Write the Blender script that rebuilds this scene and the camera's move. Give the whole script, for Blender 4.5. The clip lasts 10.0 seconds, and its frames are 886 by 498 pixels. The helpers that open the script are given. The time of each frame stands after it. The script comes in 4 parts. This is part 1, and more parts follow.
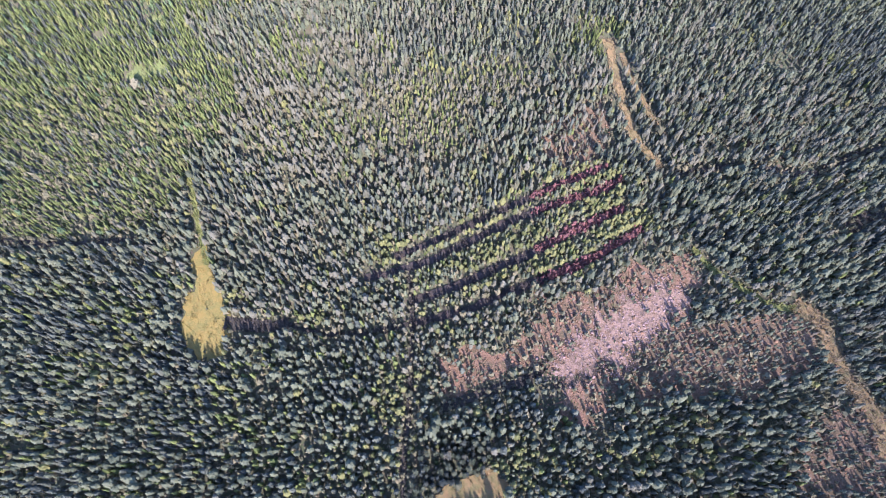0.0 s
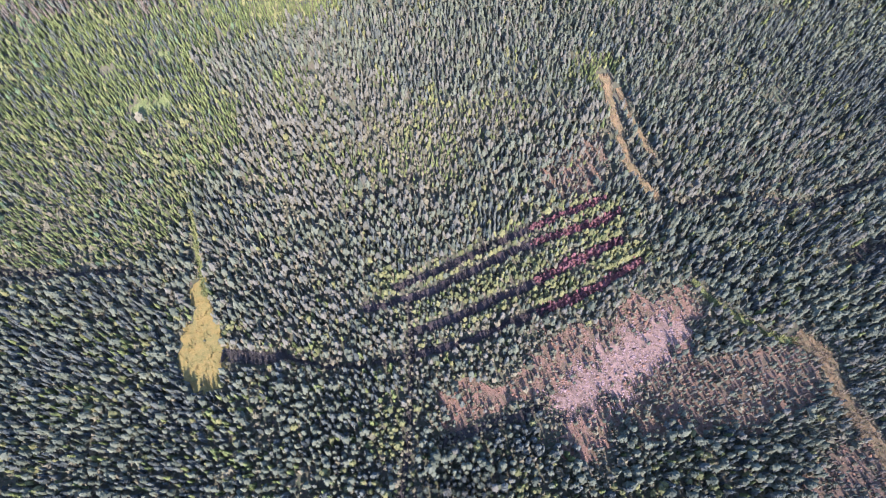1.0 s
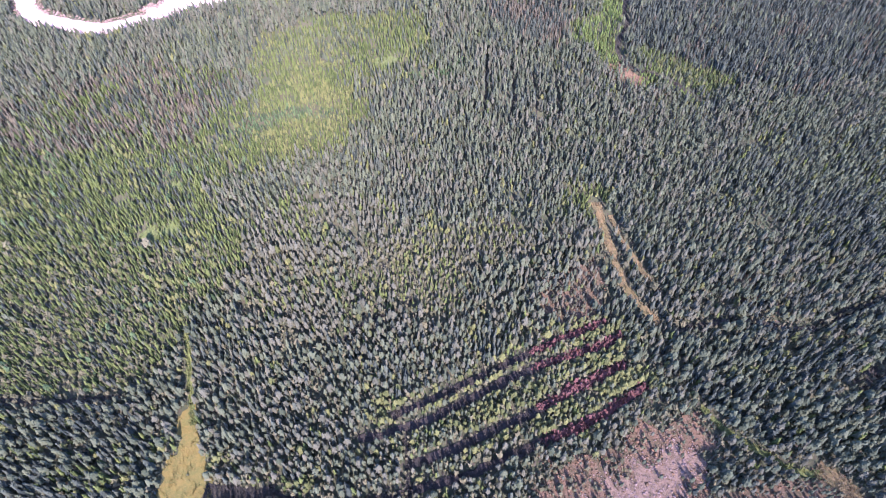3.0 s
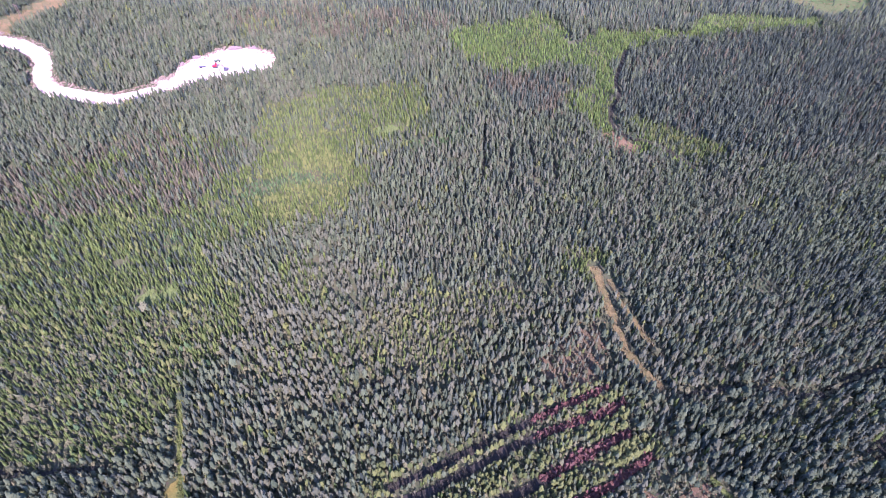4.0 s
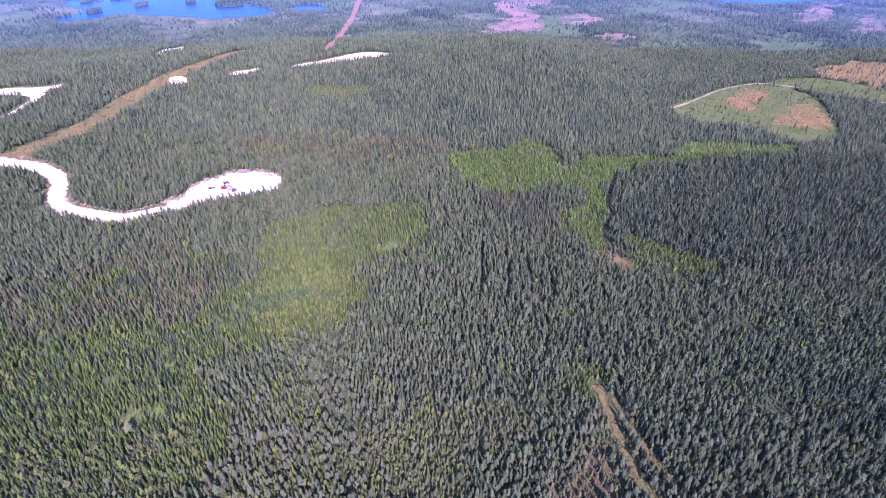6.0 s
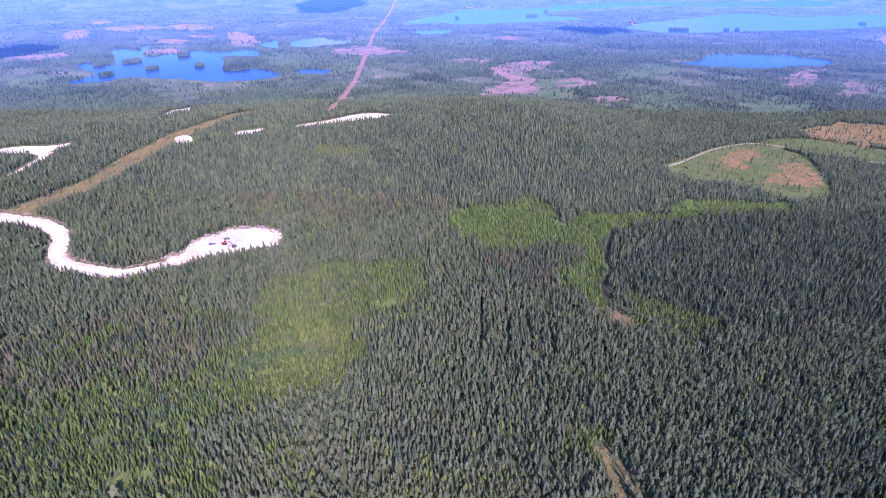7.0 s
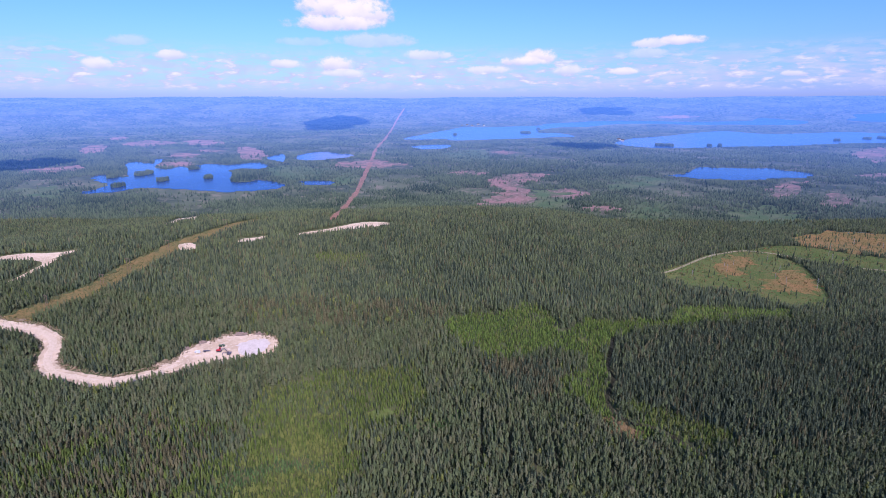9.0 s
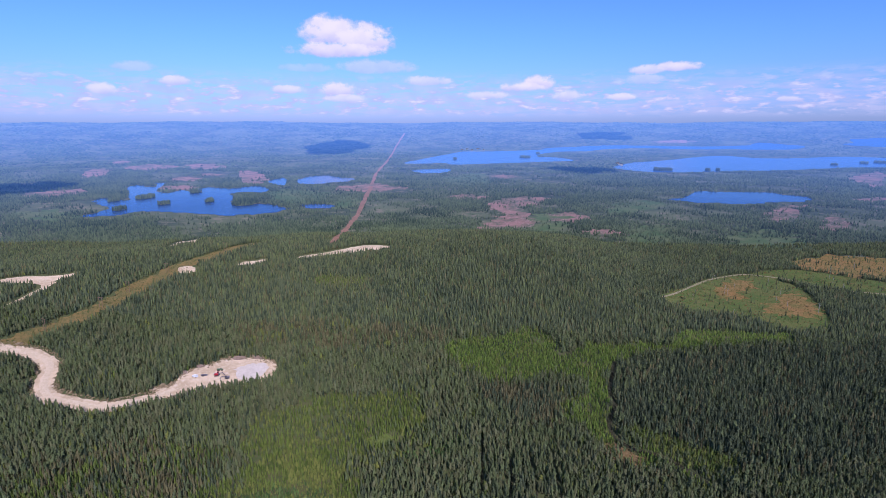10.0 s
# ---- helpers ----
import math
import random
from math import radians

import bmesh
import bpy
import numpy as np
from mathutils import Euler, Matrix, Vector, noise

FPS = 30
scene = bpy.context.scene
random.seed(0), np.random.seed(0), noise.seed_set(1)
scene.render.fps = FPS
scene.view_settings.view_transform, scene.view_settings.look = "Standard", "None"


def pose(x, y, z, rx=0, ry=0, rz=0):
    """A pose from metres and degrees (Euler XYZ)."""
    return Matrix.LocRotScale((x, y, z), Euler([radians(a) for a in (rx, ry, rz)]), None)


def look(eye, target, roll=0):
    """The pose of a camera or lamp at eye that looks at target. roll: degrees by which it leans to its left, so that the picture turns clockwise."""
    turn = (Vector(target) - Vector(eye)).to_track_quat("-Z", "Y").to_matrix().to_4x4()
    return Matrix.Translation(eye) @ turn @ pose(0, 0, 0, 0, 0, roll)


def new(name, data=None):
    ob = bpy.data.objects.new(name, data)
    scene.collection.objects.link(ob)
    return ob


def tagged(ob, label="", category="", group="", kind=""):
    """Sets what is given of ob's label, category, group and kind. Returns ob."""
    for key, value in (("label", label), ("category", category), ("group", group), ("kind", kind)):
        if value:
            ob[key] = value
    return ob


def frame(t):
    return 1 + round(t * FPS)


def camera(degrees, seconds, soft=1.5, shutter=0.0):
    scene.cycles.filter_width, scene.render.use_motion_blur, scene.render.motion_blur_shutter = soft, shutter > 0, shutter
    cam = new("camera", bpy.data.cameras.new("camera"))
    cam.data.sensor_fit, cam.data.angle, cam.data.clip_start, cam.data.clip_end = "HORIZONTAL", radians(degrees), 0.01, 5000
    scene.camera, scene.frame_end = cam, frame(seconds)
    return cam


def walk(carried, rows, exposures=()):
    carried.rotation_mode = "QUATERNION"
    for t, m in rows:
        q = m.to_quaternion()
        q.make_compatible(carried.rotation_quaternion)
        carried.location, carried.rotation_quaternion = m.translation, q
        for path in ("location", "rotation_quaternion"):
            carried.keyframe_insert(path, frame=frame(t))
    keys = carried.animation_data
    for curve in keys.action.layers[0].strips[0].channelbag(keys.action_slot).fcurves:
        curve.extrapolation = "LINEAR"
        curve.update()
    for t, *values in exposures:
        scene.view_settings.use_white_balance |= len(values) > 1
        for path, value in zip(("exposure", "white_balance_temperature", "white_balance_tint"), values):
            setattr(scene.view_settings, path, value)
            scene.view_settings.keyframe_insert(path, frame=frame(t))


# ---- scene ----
from mathutils.geometry import delaunay_2d_cdt

EYE = Vector((0, 0, 180))


def aim(pitch, roll, yaw):
    p, w = radians(pitch), radians(yaw)
    return look(EYE, EYE + Vector((-math.sin(w) * math.cos(p), math.cos(w) * math.cos(p), math.sin(p))) * 100, roll)


cam = camera(77.56, 10.0, .6)
# seconds, pitch, roll, yaw: the craft hovers on the spot and its gimbal tilts up
TILT = [(0, -66.92, -1.44, 1.68), (0.5, -65.94, -1.35, 1.62), (1, -63.66, -1.16, 1.4), (1.5, -60.69, -1.04, 1.23), (2, -57.86, -0.88, 1.06),
        (2.5, -54.39, -0.79, 0.94), (4, -44.25, -0.52, 0.6), (4.5, -41.1, -0.45, 0.5), (5, -38.25, -0.4, 0.44), (5.5, -35.19, -0.34, 0.37),
        (7, -26.42, -0.13, 0.17), (7.5, -23.33, -0.1, 0.12), (8, -20.5, -0.09, 0.09), (8.5, -17.61, -0.07, 0.03), (9, -15.41, -0.05, 0),
        (9.5, -13.34, -0.01, -0.02), (10, -12.98, 0, 0)]
walk(cam, [(t, aim(p, r, w)) for t, p, r, w in TILT], [(0, 1.75, 5410, 65), (2.5, 1.60, 5350, 68), (4.5, 1.27, 5270, 70), (5.5, 1.08, 5230, 70),
                                                            (7.5, .57, 5280, 56), (9, 0, 5610, 40), (10, -.23, 5800, 31)])

# ---- light ----
SUN = Vector((.245, -.791, .560)).normalized()
lamp = new("sun", bpy.data.lights.new("sun", "SUN"))
lamp.data.energy, lamp.data.angle, lamp.data.color = 3.6, radians(.55), (1, .95, .88)
lamp.matrix_world = look(SUN * 500, (0, 0, 0))

world = bpy.data.worlds.new("sky")
scene.world = world
world.use_nodes = True
wt = world.node_tree
wt.nodes.clear()


class Graph:
    """A short hand for node trees."""

    def __init__(self, tree):
        self.tree = tree

    def node(self, kind, ins=()):
        n = self.tree.nodes.new(kind)
        for k, v in (ins.items() if isinstance(ins, dict) else enumerate(ins)):
            if v is None:
                continue
            if isinstance(v, bpy.types.NodeSocket):
                self.tree.links.new(v, n.inputs[k])
            else:
                n.inputs[k].default_value = v
        return n

    def math(self, op, *ins):
        n = self.node("ShaderNodeMath", ins)
        n.operation = op
        return n.outputs[0]

    def span(self, x, a, b, c=0.0, d=1.0):
        n = self.node("ShaderNodeMapRange", [x, a, b, c, d])
        n.interpolation_type = "SMOOTHSTEP"
        return n.outputs[0]

    def mix(self, f, a, b, how="MIX"):
        n = self.node("ShaderNodeMix")
        n.data_type, n.blend_type = "RGBA", how
        for i, v in ((0, f), (6, a), (7, b)):
            if isinstance(v, bpy.types.NodeSocket):
                self.tree.links.new(v, n.inputs[i])
            else:
                n.inputs[i].default_value = v if i == 0 else (*v[:3], 1)
        return n.outputs[2]

    def noise(self, vec, scale, detail=4.0, rough=.55):
        return self.node("ShaderNodeTexNoise", {"Vector": vec, "Scale": scale, "Detail": detail, "Roughness": rough}).outputs[0]


w = Graph(wt)
sky = w.node("ShaderNodeTexSky")
sky.sky_type, sky.sun_disc = "NISHITA", False
sky.sun_elevation, sky.sun_rotation = math.asin(SUN.z), math.atan2(SUN.x, SUN.y)
sky.altitude, sky.air_density, sky.dust_density, sky.ozone_density = 300, 1.0, .6, 1.5
aim_at = w.node("ShaderNodeTexCoord").outputs["Generated"]
xyz = w.node("ShaderNodeSeparateXYZ", [aim_at]).outputs
turn = w.math("MULTIPLY", w.math("ARCTAN2", xyz[0], xyz[1]), 57.296)
rise = w.math("MULTIPLY", w.math("ARCSINE", xyz[2]), 57.296)
flat_way = w.node("ShaderNodeCombineXYZ", [turn, w.math("MULTIPLY", rise, 1.3), 0.0]).outputs[0]
hue = w.mix(w.span(rise, -1, 9), (.40, .57, 1.19), (.375, .67, 1.11))
clear = w.mix(1.0, sky.outputs[0], w.mix(w.span(rise, 14, 50), hue, (1.06, 1.13, 1.24)), "MULTIPLY")
billow = w.noise(flat_way, .55, 6, .6)
fine = w.noise(flat_way, 1.6, 5, .6)
# cumulus clouds: bearing, height, half width, half height (degrees), density
CLOUDS = [(-10.9, 8.1, 2.3, 1.24, 1), (-7.9, 7.5, 2.3, 1.32, 1), (-10.1, 6.7, 3.4, 0.66, 1), (-6.6, 5.2, 2.9, 0.63, 0.55), (-13.2, 5.0, 2.1, 0.36, 0.35), (-28.0, 4.7, 1.3, 0.42, 0.45), (-25.0, 3.6, 1.2, 0.39, 0.85),
          (-30.8, 2.7, 0.9, 0.47, 0.85), (-15.1, 3.0, 1.3, 0.37, 0.85), (-10.4, 3.0, 1.6, 0.64, 0.95), (-1.6, 3.9, 2.1, 0.43, 0.75), (-9.5, 2.2, 1.7, 0.38, 0.8), (9.5, 3.7, 1.2, 0.64, 1), (7.9, 3.3, 1.8, 0.43, 0.95),
          (4.3, 2.5, 1.9, 0.38, 0.8), (12.3, 2.4, 1.3, 0.48, 0.8), (17.4, 2.3, 0.9, 0.31, 0.9), (22.1, 4.9, 1.6, 0.39, 0.95), (19.6, 4.7, 1.3, 0.40, 0.8), (19.3, 3.8, 1.8, 0.46, 0.55), (31.2, 1.9, 0.7, 0.23, 0.8)]
cover, shade = 0.0, 0.0
for az, el, a, b, dens in CLOUDS:
    du = w.math("DIVIDE", w.math("SUBTRACT", turn, az), a * 1.3)
    dv = w.math("DIVIDE", w.math("SUBTRACT", rise, el), b * 1.35)
    low = w.math("MULTIPLY", w.math("MINIMUM", dv, 0.0), 1.1)
    d2 = w.math("ADD", w.math("MULTIPLY", du, du), w.math("ADD", w.math("MULTIPLY", dv, dv), w.math("MULTIPLY", low, low)))
    d2 = w.math("ADD", d2, w.math("ADD", w.math("MULTIPLY", w.math("SUBTRACT", billow, .5), -2.6), w.math("MULTIPLY", w.math("SUBTRACT", fine, .5), -.9)))
    al = w.math("MULTIPLY", w.span(d2, 1.35, .35), dens)
    cover = w.math("MAXIMUM", cover, al)
    shade = w.math("MAXIMUM", shade, w.math("MULTIPLY", al, w.span(dv, -.8, .45)))
# small far cumulus and thin banks low over the horizon
streak = w.node("ShaderNodeCombineXYZ", [w.math("MULTIPLY", turn, .22), w.math("MULTIPLY", rise, 1.3), 3.0]).outputs[0]
puffs = w.node("ShaderNodeCombineXYZ", [w.math("MULTIPLY", turn, .5), w.math("MULTIPLY", rise, 1.5), 7.0]).outputs[0]
low_sky = w.math("MULTIPLY", w.span(rise, .3, 1.1), w.span(rise, 5.2, 2.6))
band = w.math("MULTIPLY", low_sky, w.span(w.noise(streak, 1.5, 5, .6), .38, .62, 0, .6))
puff = w.noise(puffs, 1.15, 5, .55)
small = w.math("MULTIPLY", low_sky, w.span(puff, .485, .60, 0, .85))
cover = w.math("MAXIMUM", cover, w.math("MAXIMUM", band, small))
shade = w.math("MAXIMUM", shade, w.math("MULTIPLY", small, w.span(puff, .57, .72)))
lit = w.math("ADD", w.math("MULTIPLY", shade, .78), w.math("MULTIPLY", w.span(w.noise(flat_way, .6, 3, .45), .36, .64), .22))
cloud = w.mix(lit, (3.9, 4.25, 5.9), (6.8, 6.6, 7.2))
out = w.node("ShaderNodeOutputWorld", [w.node("ShaderNodeBackground", [w.mix(cover, clear, cloud), .15]).outputs[0]])

# ---- materials ----


def material(name):
    m = bpy.data.materials.new(name)
    m.use_nodes = True
    m.node_tree.nodes.clear()
    return m, Graph(m.node_tree)


def finish(g, color, rough, normal=None, spec=.3, extra=None):
    b = g.node("ShaderNodeBsdfPrincipled", {"Base Color": color, "Roughness": rough, "Specular IOR Level": spec, "Normal": normal, "Diffuse Roughness": 1.0})
    s = b.outputs[0]
    if extra:
        s = g.node("ShaderNodeAddShader", [s, extra]).outputs[0]
    g.node("ShaderNodeOutputMaterial", [s])
    return b


def where(g):
    return g.node("ShaderNodeNewGeometry").outputs["Position"]


def haze_emission(g, strength=1.0):
    """Haze painted as blue emission on the far surfaces; it grows with the distance from the plateau."""
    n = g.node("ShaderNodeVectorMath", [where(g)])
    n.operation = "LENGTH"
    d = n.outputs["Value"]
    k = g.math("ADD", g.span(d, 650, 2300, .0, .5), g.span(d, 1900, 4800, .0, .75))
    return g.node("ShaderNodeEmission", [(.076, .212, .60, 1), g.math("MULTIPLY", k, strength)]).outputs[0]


def foliage(name, dark, light, far=False):
    m, g = material(name)
    att = g.node("ShaderNodeAttribute")
    att.attribute_name = "tint"
    tint = att.outputs["Fac"]
    p = where(g)
    grain = g.noise(p, 1.7, 3, .7)
    stand = g.noise(p, .008 if far else .03, 4, .65)
    k = (.4, .22, 1.0) if far else (.85, .35, .4)
    f = g.math("ADD", g.math("MULTIPLY", tint, k[0]), g.math("ADD", g.math("MULTIPLY", grain, k[1]), g.math("MULTIPLY", stand, k[2])))
    c = g.mix(g.span(f, .35, 1.15), dark, light)
    bump = g.node("ShaderNodeBump", {"Strength": .35, "Distance": .3, "Height": g.noise(p, 3.5, 2, .7)}).outputs[0]
    # far woods glow faintly blue, as painted haze over their leaf colour
    finish(g, c, .8, None if far else bump, .12, haze_emission(g) if far else None)
    return m


def soil(name, a, b, c, scale=.25, far=False, rough=.95):
    m, g = material(name)
    p = where(g)
    col = g.mix(g.span(g.noise(p, scale, 5, .65), .38, .62), a, b)
    col = g.mix(g.span(g.noise(p, scale * 7, 4, .7), .5, .68), col, c)
    bump = g.node("ShaderNodeBump", {"Strength": .7, "Distance": .5, "Height": g.noise(p, scale * 9, 4, .7)}).outputs[0]
    # far ground carries the same painted haze as emission
    finish(g, col, rough, bump, .15, haze_emission(g) if far else None)
    return m


FLOOR = soil("forest_floor", (.08, .105, .036), (.115, .12, .045), (.11, .085, .05), .12)
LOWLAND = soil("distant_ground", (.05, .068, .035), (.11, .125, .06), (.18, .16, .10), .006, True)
GRAVEL = soil("gravel", (.65, .50, .325), (.49, .36, .22), (.68, .56, .40), .07)
SOILS = {
    "meadow": soil("dry_grass", (.28, .225, .042), (.20, .195, .038), (.32, .235, .058), .3),
    "boulder": soil("boulder_field", (.31, .22, .10), (.17, .125, .055), (.37, .28, .145), .6),
    "crushed": soil("crushed_rock", (.62, .54, .45), (.54, .46, .37), (.68, .60, .51), .3),
    "slash": soil("logging_slash", (.235, .15, .062), (.13, .11, .04), (.30, .205, .10), .3),
    "brownfloor": soil("thinned_floor", (.175, .125, .052), (.115, .10, .037), (.21, .155, .075), .2),
    "greenmeadow": soil("green_grass", (.14, .19, .04), (.12, .15, .04), (.20, .21, .055), .3),
    "tan": soil("tan_grass", (.28, .205, .06), (.18, .175, .045), (.30, .215, .075), .4),
    "clearcut": soil("clearcut_grass", (.082, .132, .028), (.13, .148, .038), (.19, .14, .055), .05),
    "redcut": soil("clearcut_slash", (.29, .165, .055), (.17, .145, .04), (.31, .19, .075), .06),
    "farcut": soil("distant_clearcut", (.27, .15, .115), (.10, .10, .055), (.32, .21, .165), .022, True),
    "fargreen": soil("distant_meadow", (.075, .12, .04), (.12, .14, .058), (.055, .08, .032), .03, True),
    "lime_ride": soil("lime_brush", (.19, .23, .045), (.13, .17, .035), (.27, .25, .07), .35),
    "gravel_road": GRAVEL,
    "forest_road": soil("forest_road_gravel", (.33, .27, .15), (.24, .22, .11), (.4, .33, .21), .15),
    "power_corridor": soil("corridor_grass", (.22, .15, .052), (.15, .13, .045), (.25, .17, .07), .12),
    "far_corridor": soil("distant_corridor", (.27, .135, .09), (.20, .12, .07), (.32, .20, .14), .05, True),
    "grass_ride": soil("ride_grass", (.27, .20, .06), (.17, .155, .045), (.32, .23, .09), .35),
    # ditch floor, kept dark to serve as painted shade at stand edges too
    "ditch_shade_ride": soil("ditch_shade_grass", (.07, .07, .035), (.055, .055, .03), (.11, .09, .05), .4),
    "strip_gap": soil("strip_brush", (.07, .062, .036), (.05, .05, .028), (.115, .085, .05), .35),
    "red_brush": soil("red_brush", (.26, .105, .06), (.16, .08, .04), (.33, .17, .10), .35),
}
PINE = foliage("pine_needles", (.076, .099, .039), (.142, .170, .067))
SPRUCE = foliage("spruce_needles", (.040, .056, .031), (.111, .135, .066))
YOUNG = foliage("young_spruce_needles", (.062, .094, .019), (.150, .195, .039))
SAPLING = foliage("sapling_leaves", (.070, .120, .023), (.180, .255, .046))
THICKET = foliage("thicket_leaves", (.048, .088, .026), (.12, .19, .055))
BIRCH = foliage("birch_leaves", (.105, .128, .030), (.195, .212, .050))
PALE = foliage("pale_pine_needles", (.100, .110, .048), (.160, .167, .076))
BROWNED = foliage("browned_needles", (.085, .079, .036), (.166, .151, .069))
UNDERGROWTH = foliage("undergrowth_leaves", (.088, .098, .036), (.185, .182, .070))
REDLEAF = foliage("red_leaves", (.11, .056, .034), (.215, .105, .064))
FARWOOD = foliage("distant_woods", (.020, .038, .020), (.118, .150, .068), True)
BARK, g = material("bark")
finish(g, g.mix(g.noise(where(g), 3), (.12, .08, .05), (.3, .2, .13)), .9)
WATER, g = material("lake_water")
# haze emission also lightens the lakes, more so the farther ones
finish(g, (.016, .045, .12, 1), .22, g.node("ShaderNodeBump", {"Strength": .04, "Distance": .5, "Height": g.noise(where(g), .25, 4)}).outputs[0], .5, haze_emission(g, .9))

# ---- lie of the land ----


def ease(a, b, x):
    t = np.clip((x - a) / (b - a), 0, 1)
    return t * t * (3 - 2 * t)


def land(x, y):
    """The ground's height: a gentle plateau, a wooded ridge, the lowland with its lakes and the rising horizon."""
    x, y = np.asarray(x, float), np.asarray(y, float)
    r, az = np.hypot(x, y), np.degrees(np.arctan2(x, y))
    ridge = 40 * np.exp(-((r - 640) / 180) ** 2) * ease(-60, -38, az) * (1 - ease(8, 24, az))
    low = 16 * ease(850, 1500, r)
    far = ease(2900, 4850, r) ** 1.15 * (159 + 5 * np.sin(az * .23) + 2.5 * np.sin(az * .71 + 1) + 1.2 * np.sin(az * 1.9))
    roll = (2.2 * np.sin(x / 61 + .5) * np.sin(y / 83) + 1.3 * np.sin(x / 29 + y / 37)) * ease(60, 220, r) * (1 - ease(900, 1300, r))
    return ridge + low + far + roll


def mesh_of(name, verts, faces, mat, tint=None, smooth=False):
    """A mesh from arrays: faces all of one length."""
    me = bpy.data.meshes.new(name)
    verts, faces = np.asarray(verts, np.float32), np.asarray(faces, np.int32)
    n, k = faces.shape
    me.vertices.add(len(verts))
    me.vertices.foreach_set("co", verts.ravel())
    me.loops.add(n * k)
    me.loops.foreach_set("vertex_index", faces.ravel())
    me.polygons.add(n)
    me.polygons.foreach_set("loop_start", np.arange(0, n * k, k, dtype=np.int32))
    if smooth:
        me.polygons.foreach_set("use_smooth", np.ones(n, bool))
    if tint is not None:
        me.attributes.new("tint", "FLOAT", "POINT").data.foreach_set("value", np.asarray(tint, np.float32))
    me.update(calc_edges=True)
    me.materials.append(mat)
    return me


def ring_sheet(name, radii, turns, mat, label):
    a = np.linspace(0, 2 * np.pi, turns, endpoint=False)
    x, y = np.outer(radii, np.sin(a)), np.outer(radii, np.cos(a))
    x, y = x + .7, y - 3.3
    v = np.stack([x, y, land(x, y)], -1).reshape(-1, 3)
    i, j = np.meshgrid(np.arange(len(radii) - 1), np.arange(turns), indexing="ij")
    k = (j + 1) % turns
    f = np.stack([i * turns + j, (i + 1) * turns + j, (i + 1) * turns + k, i * turns + k], -1).reshape(-1, 4)[:, ::-1]
    return tagged(new(name, mesh_of(name, v, f, mat, smooth=True)), label, "ground", kind="structure")


R1 = 800
ring_sheet("ground", np.concatenate([[.01], np.arange(8, R1 + 1, 8)]), 300, FLOOR, "mossy forest floor under boreal trees")
ring_sheet("backdrop", np.concatenate([np.arange(R1, 1400, 12), np.arange(1400, 4860, 30), [4860, 4900]]), 360, LOWLAND,
           "distant hazy wooded lowland reaching the horizon")

# ---- plan ----
STANDS = []
STANDS.append(("young", [(-265.0, 188.5), (-220.5, 203.4), (-196.5, 208.5), (-173.4, 208.5), (-130.9, 211.2), (-110.7, 249.3), (-106.7, 272.1), (-57.5, 278.2), (-45.5, 256.3), (-50.4, 226.5), (-56.4, 203.5), (-97.8, 193.1), (-107.0, 179.3), (-86.8, 162.3), (-82.9, 143.6), (-83.9, 141.6), (-96.1, 110.7), (-99.2, 102.6), (-112.4, 85.6), (-116.4, 78.6), (-141.6, 77.6), (-161.9, 78.6), (-202.6, 79.9)]))
STANDS.append(("brown", [(-265.8, 228.3), (-241.8, 237.3), (-206.7, 261.1), (-166.1, 282.4), (-122.7, 271.1), (-110.7, 249.3), (-130.9, 211.2), (-173.4, 208.5), (-196.5, 208.5), (-220.5, 203.4), (-242.7, 194.3)]))
# these two: young yellow-green growth, made lighter to imitate the sun's backscatter hot spot
STANDS.append(("mixed", [(-115.7, 271.1), (-112.7, 315), (-71.6, 331), (-11.2, 337), (-3.3, 294.3), (-29.4, 269.1), (-49.5, 264.2), (-57.5, 278.2), (-106.7, 272.1)]))
STANDS.append(("lime", [(-103.7, 261.1), (-77.6, 279.1), (-48.5, 261.2), (-41.5, 251.3), (-49.3, 217.4), (-73.6, 194.8), (-95.8, 195.0), (-94.6, 225.6)]))
STANDS.append(("thicket", [(-110.7, 224.8), (-97.6, 237.5), (-72.6, 246.2), (-59.5, 243.3), (-60.5, 233.5), (-86.5, 227.5), (-102.7, 220.8)]))
STANDS.append(("thicket", [(-29.4, 266.2), (-10.3, 277.8), (13.7, 288.0), (14.7, 282.1), (-6.3, 265.9), (-24.4, 260.2)]))
STANDS.append(("thicket", [(-135.3, 187.5), (-134.2, 194.4), (-127.1, 192.4), (-125.1, 185.4), (-131.2, 183.5)]))
STANDS.append(("thicket", [(-196.5, 199.5), (-198.5, 209.5), (-192.5, 210.5), (-188.5, 203.5), (-190.6, 196.5)]))
# darker spruce mix added in place of dimmer light away from the hot spot
STANDS.append(("deep", [(130.7, 211.4), (175.0, 216.7), (255.4, 226.1), (199.1, 139.5), (160.0, 137.6), (143.8, 161.3), (132.7, 182.1)]))
STANDS.append(("lime", [(50.9, 173.9), (56.9, 182.8), (63.9, 179.8), (68.9, 169.9), (70.0, 160.0), (62.9, 160.0), (56.9, 165.0)]))
STANDS.append(("limepale", [(-1.3, 149.1), (9.7, 159.0), (24.8, 162.0), (37.9, 152.1), (33.9, 137.2), (15.8, 133.2), (1.7, 134.2)]))
